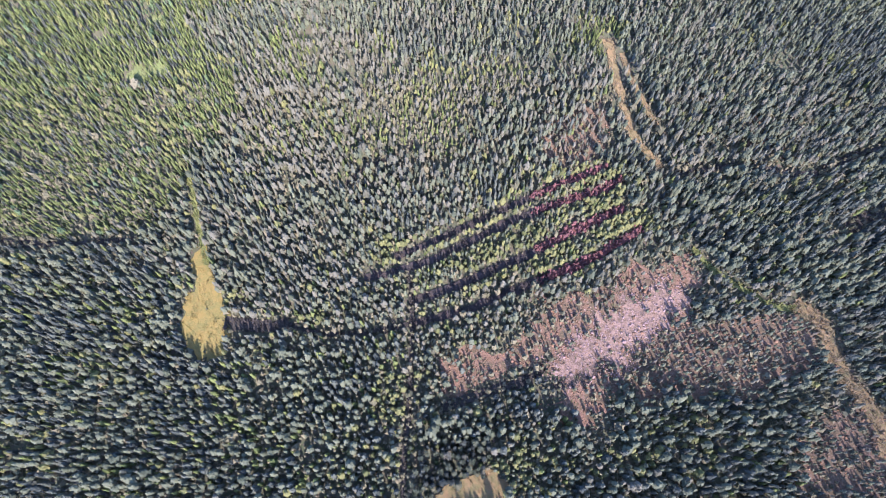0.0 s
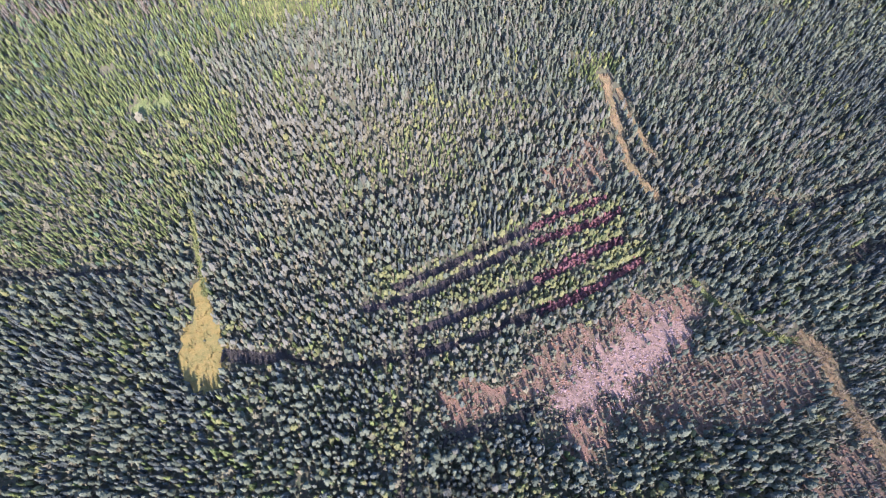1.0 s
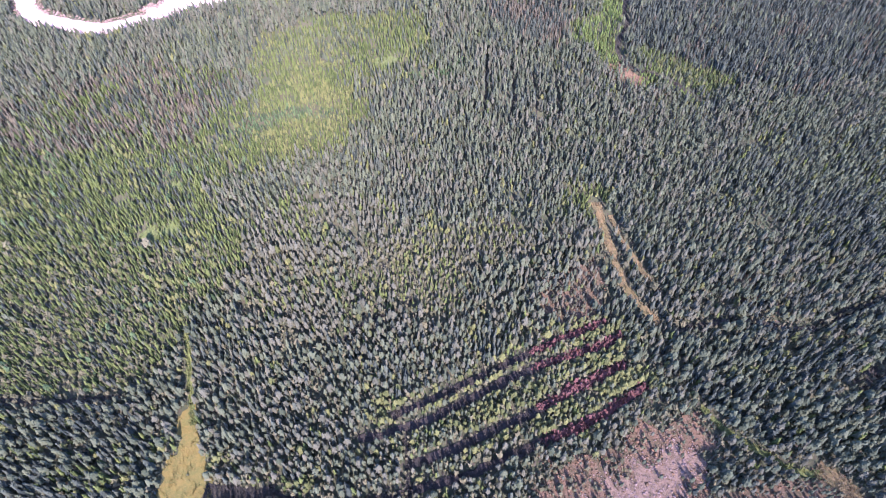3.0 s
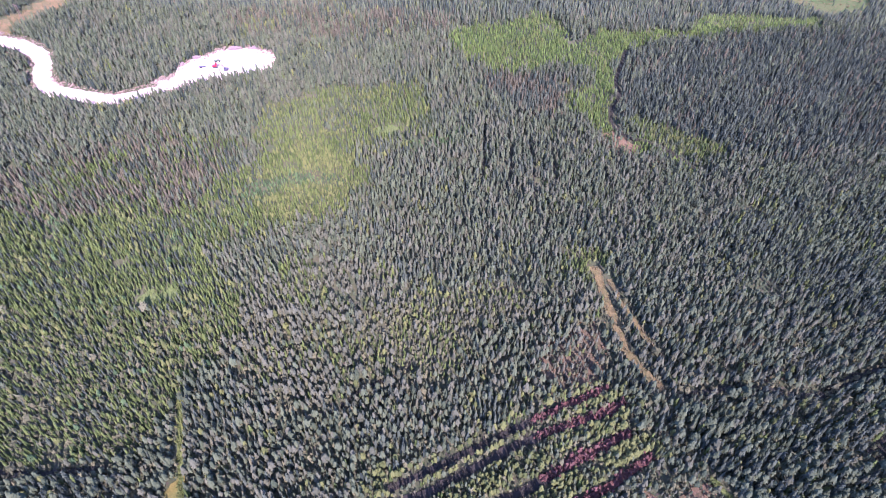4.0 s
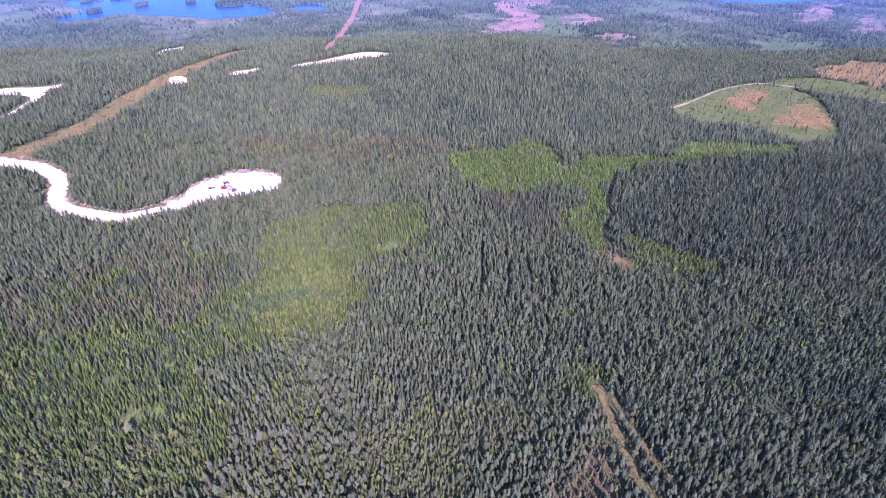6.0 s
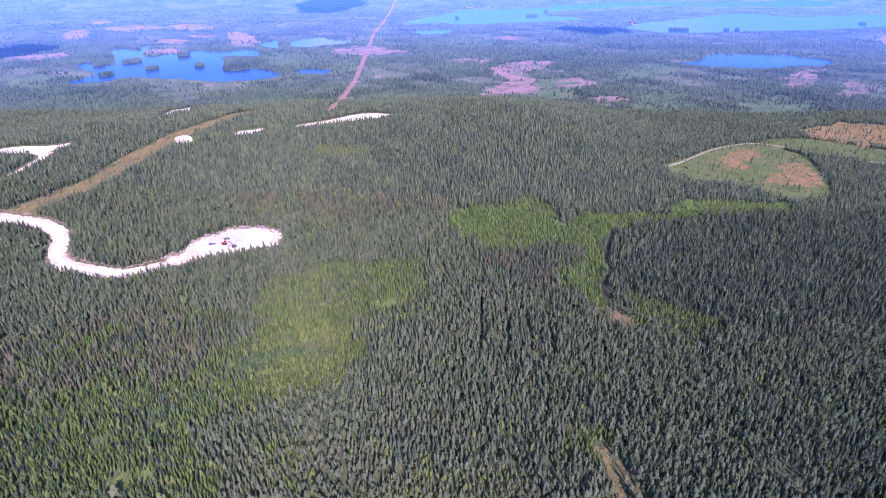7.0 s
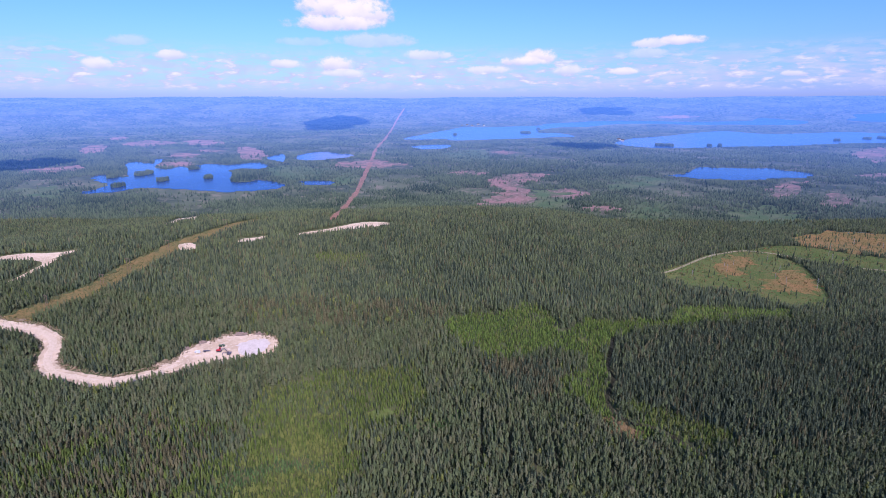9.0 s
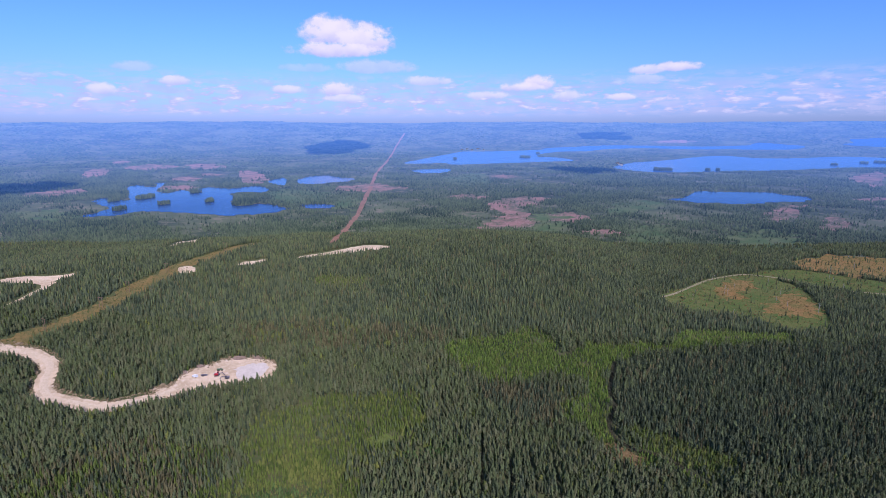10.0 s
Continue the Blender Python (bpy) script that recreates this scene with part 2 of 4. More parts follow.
STANDS.append(("bright", [(0.3, 408), (18.2, 421), (41.0, 427), (68.6, 434), (88.2, 427), (90.4, 397), (119.7, 413), (155.5, 428), (178.3, 427), (208.2, 449), (237.4, 452), (259.8, 439), (304, 452), (301, 438), (271.0, 415), (240.0, 415), (217.1, 412), (172.7, 409), (137.6, 395), (123.2, 374), (114.5, 346), (105.4, 310), (102.6, 290.3), (91.7, 280.5), (84.1, 293.5), (80.2, 311), (82.0, 332), (94.7, 350), (101.6, 365), (85.1, 363), (56.4, 359), (28.1, 355), (16.5, 367), (0.3, 387)]))
STANDS.append(("gloom", [(130.3, 384), (184.3, 407), (272.2, 409), (406, 443), (280.2, 267.5), (193.7, 253.3), (147.8, 256.4), (118.7, 278.0), (105.7, 297.8)]))
STANDS.append(("purple", [(28.9, 353), (68.2, 350), (82.2, 338), (76.1, 313), (59.6, 293.5), (40.9, 314), (24.9, 329)]))
STANDS.append(("bright", [(97.6, 271.8), (116.7, 281.0), (127.7, 262.2), (141.7, 248.4), (136.7, 243.4), (119.6, 257.1), (106.6, 257.0)]))
STANDS.append(("brownmix", [(-174.7, 417), (-155.6, 429), (-126.2, 439), (-69.7, 443), (2.9, 438), (6.9, 418), (-28.3, 404), (-57.4, 388), (-94.8, 382), (-131.2, 393), (-155.4, 400)]))
STANDS.append(("pale", [(-85.8, 155.4), (-77.7, 167.2), (-67.6, 183.9), (-45.5, 173.9), (-23.4, 164.9), (-23.4, 127.4), (-20.4, 116.4), (-33.5, 109.5), (-49.7, 102.5), (-69.9, 109.6), (-88.0, 122.7)]))
STANDS.append(("limepale", [(-24.4, 155.0), (-8.3, 167.9), (12.8, 149.1), (9.8, 119.3), (-7.3, 111.4), (-23.4, 119.4), (-33.5, 111.5), (-34.5, 124.5)]))
STANDS.append(("brownthin", [(37.9, 125.3), (47.9, 135.2), (59.0, 140.2), (61.0, 124.2), (56.0, 112.3), (41.0, 109.3)]))
STANDS.append(("birchy", [(-28.6, 68.4), (-13.4, 79.4), (12.8, 92.3), (38.9, 107.3), (58.1, 112.3), (66.1, 102.2), (74.2, 86.2), (71.2, 79.2), (51.1, 75.1), (20.9, 64.2), (-12.5, 48.3), (-13.4, 62.3)]))
STANDS.append(("dark", [(-173.0, 76.7), (-141.6, 75.6), (-115.4, 77.6), (-90.2, 70.6), (-88.3, 59.5), (-88.4, 47.5), (-80.4, 36.4), (-73.3, 40.4), (-43.8, 46.4), (-14.5, 46.3), (-16.6, 26.2), (-15.7, -7.2), (-142.9, -7.9)]))
STANDS.append(("darktall", [(80.2, 102.2), (106.3, 106.1), (132.4, 104.0), (177.1, 117.7), (155.0, 52.9), (122.8, 56.0), (105.6, 64.0), (87.3, 79.1)]))
STANDS.append(("thin", [(54.2, 37.1), (68.4, 43.1), (86.5, 52.0), (117.8, 51.0), (117.9, 35.9), (92.7, 26.9), (65.4, 23.0), (51.2, 28.0)]))
STANDS.append(("thin", [(25.9, 52.2), (41.1, 60.2), (78.3, 76.1), (87.4, 71.0), (79.4, 52.0), (58.3, 37.1), (53.2, 30.0), (46.2, 16.0), (31.0, 21.0), (35.0, 33.1), (27.0, 35.1), (0.6, 24.1), (-2.4, 35.2), (24.9, 44.2)]))
STANDS.append(("darktall", [(-9.5, 22.1), (0.6, 24.1), (27.0, 32.1), (31.0, 20.0), (46.2, 14.9), (55.3, 26.0), (64.4, 20.9), (90.6, 24.9), (111.0, 9.7), (107.0, -6.4), (-8.6, -7.2)]))
STANDS.append(("birchy", [(-19.6, 35.3), (-7.4, 35.2), (-7.5, 7.0), (-17.7, 7.0)]))
STANDS.append(("birchy", [(14.8, 7.9), (34.0, 6.9), (32.0, -5.2), (17.8, -5.2)]))
STANDS.append(("thin", [(115.0, 16.8), (125.0, 20.8), (149.3, 21.8), (140.4, -5.5), (107.0, -6.4), (102.9, 4.7)]))
STANDS.append(("lime", [(218.4, 850), (296.5, 928), (343, 873), (294.5, 811), (227.3, 786)]))
STANDS.append(("birchy", [(16.4, 6.9), (35.6, 9.4), (84.0, 10.8), (83.8, 8.2), (35.3, 6.7), (16.4, 4.6)]))
STANDS.append(("birchy", [(-77.3, 55.8), (-52.9, 54.8), (-39.2, 51.9), (-44.6, 48.9), (-56.4, 51.4), (-76.2, 52.6)]))
STANDS.append(("limepale", [(-127.7, 518), (-114.9, 533), (-78.3, 534), (-76.4, 515), (-95.2, 503), (-120.3, 504)]))
STANDS.append(("gloom", [(221.8, 481), (248.2, 503), (277.7, 499), (298.9, 485), (284.7, 456), (254.2, 458), (220.9, 459)]))
STANDS.append(("mixed", [(109.9, 302), (126.4, 295.5), (148.0, 278.0), (162.0, 267.2), (151.4, 251.6), (127.0, 263.7), (110.4, 280.5)]))
OPEN = []
OPEN.append(("meadow", [(-88.6, 79.2), (-85.2, 72.0), (-81.1, 63.8), (-77.2, 55.8), (-74.3, 50.3), (-73.6, 42.9), (-74.4, 38.2), (-80.0, 36.6), (-87.0, 41.2), (-89.9, 48.3), (-90.2, 57.1), (-88.0, 63.8), (-91.1, 70.8)]))
OPEN.append(("greenmeadow", [(-135.3, 156.8), (-130.3, 160.6), (-127.3, 158.6), (-122.2, 162.6), (-118.2, 159.6), (-119.2, 155.7), (-124.2, 154.7), (-127.3, 151.7), (-131.3, 152.8)]))
OPEN.append(("greenmeadow", [(-132.2, 185.5), (-128.2, 187.4), (-123.1, 186.4), (-124.2, 182.4), (-129.2, 182.5)]))
OPEN.append(("boulder", [(35.0, 35.1), (38.1, 41.1), (46.1, 47.1), (56.2, 53.1), (68.3, 59.1), (76.4, 62.1), (79.4, 54.1), (66.3, 46.1), (58.3, 41.1), (49.2, 37.1), (38.1, 30.1)]))
OPEN.append(("slash", [(24.9, 44.2), (29.0, 52.2), (39.1, 58.2), (55.2, 64.1), (78.3, 75.1), (86.4, 70.0), (79.4, 52.0), (58.3, 38.1), (51.2, 35.1), (47.2, 18.0), (34.0, 22.0), (35.0, 33.1), (26.9, 37.1), (0.6, 25.1), (-1.4, 35.2)]))
OPEN.append(("brownfloor", [(54.2, 37.1), (68.4, 43.1), (86.5, 52.0), (117.8, 51.0), (117.9, 35.9), (92.7, 26.9), (65.4, 23.0), (51.2, 28.0)]))
OPEN.append(("brownfloor", [(115.0, 16.8), (125.0, 20.8), (149.3, 21.8), (140.4, -5.5), (107.0, -6.4), (102.9, 4.7)]))
OPEN.append(("tan", [(-4.5, -6.2), (-0.4, -1.1), (8.7, 2.9), (15.8, 1.9), (15.8, -6.2)]))
OPEN.append(("brownfloor", [(36.9, 125.3), (47.9, 135.2), (59.0, 139.2), (60.0, 124.2), (54.0, 112.3), (39.9, 109.3)]))
OPEN.append(("slash", [(92.6, 279.8), (99.7, 286.8), (105.7, 279.9), (112.6, 266.0), (115.6, 254.1), (107.6, 253.0), (100.6, 258.9), (93.6, 263.8)]))
OPEN.append(("clearcut", [(227.7, 554), (267.6, 589), (316, 624), (360, 643), (382, 635), (391, 611), (395, 575), (370, 510), (350, 467), (325, 456), (303, 457), (291.3, 476), (271.1, 497), (240.9, 508)]))
OPEN.append(("redcut", [(302, 583), (329, 617), (352, 620), (345, 591), (314, 554), (293.6, 554)]))
OPEN.append(("redcut", [(327, 529), (352, 555), (378, 562), (373, 530), (361, 498), (335, 494), (320, 505)]))
OPEN.append(("redcut", [(440, 675), (522, 731), (597, 722), (680, 719), (590, 618), (503, 608), (468, 632)]))
OPEN.append(("clearcut", [(374, 645), (427, 653), (464, 627), (504, 603), (580, 606), (531, 552), (464, 551), (439, 574), (400, 610)]))
OPEN.append(("farcut", [(98.5, 1184), (149.9, 1255), (233.4, 1254), (214.3, 1182), (157.9, 1121), (171.4, 1028), (154.7, 952), (42.9, 903), (90.6, 1013), (115.6, 1056), (99.5, 1115)]))
OPEN.append(("farcut", [(210.0, 1064), (253.4, 1082), (274.3, 1014), (218.9, 973), (198.1, 997)]))
OPEN.append(("crushed", [(-148.1, 365), (-141.1, 371), (-132.1, 374), (-126.0, 369), (-128.0, 354), (-136.9, 348)]))
OPEN.append(("brownfloor", [(111.4, 124.6), (118.8, 129.6), (121.7, 120.7), (126.9, 115.2), (117.8, 113.8), (114.2, 119.3)]))
OPEN.append(("farcut", [(-998, 2173), (-982, 2237), (-890, 2204), (-789, 2055), (-820, 1974), (-897, 2000)]))
OPEN.append(("farcut", [(-1176, 2055), (-1174, 2173), (-1130, 2204), (-978, 2083), (-971, 1974), (-1023, 1949), (-1097, 1949)]))
OPEN.append(("farcut", [(-1178, 1809), (-1252, 1974), (-1172, 1949), (-1068, 1756), (-1059, 1650)]))
OPEN.append(("farcut", [(-805, 1659), (-767, 1706), (-706, 1597), (-739, 1564)]))
OPEN.append(("farcut", [(-694, 1865), (-655, 1900), (-524, 1659), (-485, 1493), (-556, 1532)]))
OPEN.append(("farcut", [(-734, 1402), (-722, 1457), (-651, 1443), (-631, 1364), (-692, 1364)]))
OPEN.append(("farcut", [(-962, 1243), (-973, 1327), (-902, 1376), (-842, 1292), (-890, 1238)]))
OPEN.append(("farcut", [(-1402, 2322), (-1357, 2395), (-1282, 2270), (-1330, 2237)]))
OPEN.append(("farcut", [(-276.9, 1394), (-248.9, 1457), (-201.6, 1493), (-136.8, 1458), (-85.1, 1398), (-135.8, 1365), (-193.0, 1343), (-238.9, 1352)]))
OPEN.append(("farcut", [(-783, 1777), (-723, 1809), (-694, 1746), (-747, 1726)]))
OPEN.append(("farcut", [(605, 1021), (684, 1100), (740, 1116), (678, 1042), (600, 968), (571, 964)]))
OPEN.append(("farcut", [(644, 933), (715, 994), (716, 954), (661, 887), (623, 883)]))
OPEN.append(("farcut", [(1228, 1659), (1386, 1809), (1466, 1842), (1139, 1422), (1122, 1457)]))
OPEN.append(("farcut", [(875, 1180), (946, 1223), (972, 1208), (928, 1152), (875, 1153)]))
OPEN.append(("farcut", [(17.3, 1255), (50.2, 1298), (105.3, 1271), (95.9, 1239), (40.8, 1231)]))
OPEN.append(("farcut", [(140.2, 1706), (192.3, 1756), (232.4, 1696), (180.9, 1650)]))
OPEN.append(("farcut", [(1275, 3419), (1427, 3476), (1520, 3369), (1380, 3358)]))
OPEN.append(("farcut", [(218.3, 885), (263.5, 905), (294.6, 875), (249.7, 855)]))
OPEN.append(("fargreen", [(-424, 1325), (-381, 1380), (-298.1, 1350), (-249.2, 1251), (-261.8, 1180), (-324, 1168), (-380, 1204)]))
OPEN.append(("fargreen", [(476, 883), (543, 897), (558, 834), (555, 781), (502, 753), (454, 772), (440, 813)]))
OPEN.append(("fargreen", [(362, 1168), (461, 1191), (481, 1141), (386, 1069), (316, 1053)]))
OPEN.append(("fargreen", [(-802, 1030), (-751, 1073), (-670, 1001), (-700, 957), (-762, 976)]))
OPEN.append(("fargreen", [(334, 934), (401, 943), (382, 848), (309, 783), (287.8, 825)]))
OPEN.append(("fargreen", [(-245.4, 1230), (-218.4, 1273), (-181.6, 1213), (-185.7, 1112), (-228.2, 1141)]))
OPEN.append(("fargreen", [(18.7, 1706), (118.8, 1809), (146.7, 1572), (72.2, 1459), (16.7, 1516)]))
OPEN.append(("fargreen", [(174.4, 1044), (230.9, 1093), (233.6, 973), (178.2, 883), (149.3, 919)]))
OPEN.append(("greenmeadow", [(-44.6, 285.8), (-34.6, 290.6), (-28.8, 287.4), (-31.2, 281.6), (-40.0, 280.9)]))
LAKES = []
LAKES.append([(-670, 1015), (-664, 1082), (-728, 1147), (-758, 1207), (-735, 1209), (-681, 1182), (-727, 1271), (-803, 1402), (-810, 1457), (-744, 1422), (-788, 1516), (-763, 1516), (-738, 1457), (-694, 1339), (-646, 1300), (-644, 1357), (-603, 1318), (-612, 1389), (-590, 1409), (-536, 1389), (-490, 1436), (-448, 1403), (-431, 1325), (-482, 1322), (-496, 1292), (-473, 1239), (-458, 1180), (-426, 1146), (-394, 1166), (-359, 1156), (-319, 1115), (-287.7, 1126), (-300, 1150), (-252.4, 1166), (-226.3, 1148), (-237.0, 1122), (-284.4, 1112), (-318, 1100), (-334, 1071), (-386, 1050), (-403, 1033), (-455, 1047), (-507, 1060), (-556, 1064), (-595, 1059), (-604, 1043), (-627, 1013)])
LAKES.append([(-497, 1572), (-488, 1632), (-472, 1659), (-421, 1471), (-441, 1471), (-475, 1516)])
LAKES.append([(-415, 1572), (-414, 1677), (-371, 1736), (-324, 1687), (-260.1, 1632), (-273.8, 1556), (-303, 1532), (-329, 1493), (-378, 1493)])
LAKES.append([(486, 1213), (541, 1239), (603, 1318), (637, 1328), (696, 1315), (780, 1309), (785, 1270), (811, 1244), (804, 1196), (756, 1157), (724, 1167), (660, 1145), (608, 1142), (580, 1163), (542, 1166), (521, 1191)])
LAKES.append([(-110.4, 1901), (-64.2, 1970), (0.0, 1995), (31.7, 1947), (7.5, 1836), (-62.9, 1816)])
LAKES.append([(-161.6, 2273), (-83.0, 2558), (0.0, 2815), (100.4, 3086), (252.4, 3103), (427, 3149), (570, 3188), (581, 3249), (752, 3308), (960, 3347), (1145, 3306), (1358, 3216), (1507, 3164), (1694, 3131), (1780, 3198), (1865, 3135), (1937, 3008), (1840, 2927), (1683, 2957), (1528, 3033), (1380, 3067), (1286, 3124), (1106, 3189), (930, 3178), (786, 3084), (651, 3079), (527, 2943), (453, 2691), (542, 2622), (565, 2414), (492, 2377), (312, 2287), (182.9, 2237), (47.7, 2188), (0.0, 2270), (-72.9, 2242)])
LAKES.append([(628, 2055), (773, 2287), (906, 2377), (1122, 2578), (1242, 2688), (1382, 2734), (1456, 2575), (1616, 2561), (1822, 2598), (1979, 2501), (1975, 2420), (1705, 2083), (1632, 2055), (1472, 2027), (1346, 1987), (1188, 1924), (1039, 1900), (897, 1865), (766, 1842), (693, 1865), (639, 1949)])
LAKES.append([(2123, 2973), (2199, 3014), (2248, 3107), (2334, 3090), (2460, 3039), (2288, 2817), (2161, 2893)])
PADS = []
PADS.append([(-193.1, 335), (-184.0, 340), (-182.1, 353), (-177.1, 364), (-168.2, 372), (-160.3, 379), (-149.2, 381), (-131.1, 379), (-123.0, 375), (-117.9, 363), (-121.9, 352), (-132.9, 347), (-145.9, 342), (-161.9, 334), (-172.9, 325)])
PADS.append([(-159.7, 580), (-150.8, 591), (-126.9, 606), (-101.9, 622), (-85.0, 627), (-61.5, 621), (-62.3, 611), (-88.8, 603), (-111.8, 598), (-133.9, 590), (-151.6, 581)])
PADS.append([(-209.7, 544), (-207.2, 553), (-196.9, 559), (-187.8, 566), (-188.3, 557), (-196.1, 547)])
PADS.append([(-265.0, 535), (-254.0, 540), (-245.1, 527), (-257.1, 521)])
PADS.append([(-327, 636), (-383, 772), (-379, 802), (-368, 813), (-301, 654), (-308, 634), (-314, 621)])
PADS.append([(-407, 488), (-390, 494), (-365, 495), (-348, 503), (-347, 495), (-352, 487), (-355, 480), (-350, 468), (-353, 465), (-361, 474), (-379, 478), (-399, 477)])
RIDES = []
RIDES.append(("gravel_road", 11.4, [(-351, 380), (-330, 379), (-312, 376), (-297.7, 373), (-283.5, 366), (-274.2, 356), (-269.1, 343), (-262.0, 332), (-250.9, 323), (-234.7, 318), (-212.4, 313), (-198.2, 318), (-185.0, 327), (-178.0, 336)]))
RIDES.append(("gravel_road", 4.5, [(-370, 420), (-365, 431), (-359, 443), (-356, 459), (-354, 469), (-353, 482)]))
RIDES.append(("forest_road", 3.6, [(228.7, 556), (270.6, 588), (321, 627), (361, 645), (385, 634), (405, 615), (420, 590), (445, 572), (486, 555)]))
RIDES.append(("power_corridor", 19, [(-335, 370), (-320, 388), (-305, 409), (-287.5, 441), (-283.9, 466), (-275.9, 499), (-261.0, 543), (-237.1, 586), (-219.1, 656)]))
RIDES.append(("far_corridor", 10.5, [(-131.0, 644), (-158.0, 852), (-162.0, 963), (-171.1, 1152), (-183.9, 1388), (-219.9, 1857), (-236.1, 2304), (-281.7, 3319), (-273.6, 4009)]))
RIDES.append(("grass_ride", 2.2, [(70.6, 163.2), (73.9, 147.7), (78.3, 132.9), (83.2, 121.3)]))
RIDES.append(("grass_ride", 5.6, [(116.7, 57.0), (121.8, 52.0), (124.8, 46.9), (124.9, 37.9), (127.0, 30.9), (131.1, 24.8), (134.2, 16.7), (134.3, 6.7)]))
RIDES.append(("lime_ride", 2.2, [(85.7, 77.0), (91.5, 68.5), (99.7, 62.3), (107.9, 56.3), (116.9, 54.4)]))
RIDES.append(("lime_ride", 1.7, [(-99.2, 107.8), (-94.7, 95.5), (-90.6, 83.8), (-87.4, 75.9), (-85.6, 70.5)]))
RIDES.append(("grass_ride", 3.8, [(65.9, 170.9), (67.0, 154.1), (69.1, 137.2), (71.1, 122.3), (79.2, 109.2)]))
RIDES.append(("ditch_shade_ride", 1.5, [(-14.4, 68.4), (-12.5, 52.3), (-12.5, 36.2), (-12.6, 22.1), (-13.6, 9.0), (-13.7, -7.2)]))
# no ditch in these two: dark strips in place of the tall stand's shadow
RIDES.append(("ditch_shade_ride", 4.2, [(-75.7, 49.5), (-67.5, 48.7), (-59.8, 48.3), (-53.8, 49.1)]))
RIDES.append(("ditch_shade_ride", 1.8, [(-53.8, 49.1), (-44.3, 46.0), (-33.0, 45.7), (-21.7, 47.3), (-11.4, 49.6)]))
RIDES.append(("ditch_shade_ride", 3, [(34.0, 28.1), (43.1, 32.1), (52.2, 36.1)]))
RIDES.append(("strip_gap", 2.7, [(-19.0, 73.4), (-1.1, 81.5), (13.3, 88.9), (25.9, 95.1), (37.6, 100.8), (57.3, 109.3)]))
RIDES.append(("strip_gap", 3.0, [(-29.4, 65.1), (-7.0, 72.1), (7.0, 79.1), (21.4, 86.9), (34.0, 92.6), (51.0, 98.5), (63.0, 103.4)]))
RIDES.append(("strip_gap", 3.0, [(-12.9, 57.0), (1.0, 62.1), (16.7, 69.4), (28.9, 74.8), (41.4, 82.4), (51.9, 86.9), (62.8, 92.6)]))
RIDES.append(("strip_gap", 2.8, [(-11.4, 49.6), (6.7, 54.6), (20.3, 60.5), (32.2, 65.3), (48.5, 72.2), (67.7, 83.6)]))
# three dark strips put where tall stands shade the lower growth north of them
RIDES.append(("ditch_shade_ride", 2.4, [(-179.1, 80.7), (-162.9, 79.6), (-142.6, 78.6), (-123.5, 79.6), (-114.4, 80.6)]))
RIDES.append(("ditch_shade_ride", 2.4, [(84.2, 106.1), (98.3, 109.2), (114.4, 109.2), (132.4, 106.1), (149.3, 112.9), (175.0, 122.7)]))
RIDES.append(("ditch_shade_ride", 4, [(141.6, 84.0), (150.5, 89.0), (169.4, 94.8)]))
RIDES.append(("ditch_shade_ride", 1.3, [(-38.6, 102.5), (-31.5, 109.5), (-20.4, 115.4), (-14.4, 120.4)]))
# dark line painted along the tall spruce edge for its shade
RIDES.append(("ditch_shade_ride", 2.4, [(130.1, 388), (121.6, 365), (113.9, 345), (112.0, 326), (103.4, 309), (101.3, 292.8), (108.4, 279.8), (117.2, 275.2), (127.0, 264.1), (134.1, 251.6), (141.5, 242.0)]))
# narrow machine tracks between the tree rows
RIDES.append(("ditch_shade_ride", 0.5, [(22.7, 284.9), (20.7, 258.6), (18.8, 233.2)]))
RIDES.append(("ditch_shade_ride", 0.5, [(35.7, 276.9), (35.7, 252.4), (31.8, 231.1)]))
RIDES.append(("ditch_shade_ride", 0.5, [(47.6, 271.8), (46.7, 244.4), (43.9, 210.2)]))
RIDES.append(("ditch_shade_ride", 0.5, [(59.6, 272.7), (58.6, 250.1), (56.8, 229.7)]))
RIDES.append(("ditch_shade_ride", 0.5, [(19.9, 310), (31.9, 303), (53.9, 307)]))
RIDES.append(("ditch_shade_ride", 3, [(-2.4, 22.1), (9.7, 26.1), (24.9, 31.1), (30.0, 35.1)]))


def curve(pts, closed, per=5):
    """A smooth line through the points of the plan."""
    p = np.array(pts, float)
    n = len(p)
    out = []
    for i in range(n if closed else n - 1):
        q = [p[(i + k) % n] if closed else p[min(max(i + k, 0), n - 1)] for k in (-1, 0, 1, 2)]
        for t in np.arange(per) / per:
            out.append(.5 * (2 * q[1] + (q[2] - q[0]) * t + (2 * q[0] - 5 * q[1] + 4 * q[2] - q[3]) * t * t + (3 * q[1] - q[0] - 3 * q[2] + q[3]) * t ** 3))
    if not closed:
        out.append(p[-1])
    return np.array(out)


def inside(poly, x, y):
    c = np.zeros(x.shape, bool)
    for (x0, y0), (x1, y1) in zip(poly, np.roll(poly, -1, 0)):
        if y0 == y1:
            continue
        c ^= ((y0 > y) != (y1 > y)) & (x < (x1 - x0) * (y - y0) / (y1 - y0) + x0)
    return c


def near_line(line, x, y):
    """How far the points lie from a line."""
    best = np.full(x.shape, 1e9)
    for a, b in zip(line[:-1], line[1:]):
        d = b - a
        t = np.clip(((x - a[0]) * d[0] + (y - a[1]) * d[1]) / max(d @ d, 1e-9), 0, 1)
        best = np.minimum(best, np.hypot(x - a[0] - t * d[0], y - a[1] - t * d[1]))
    return best


rng = np.random.default_rng(7)


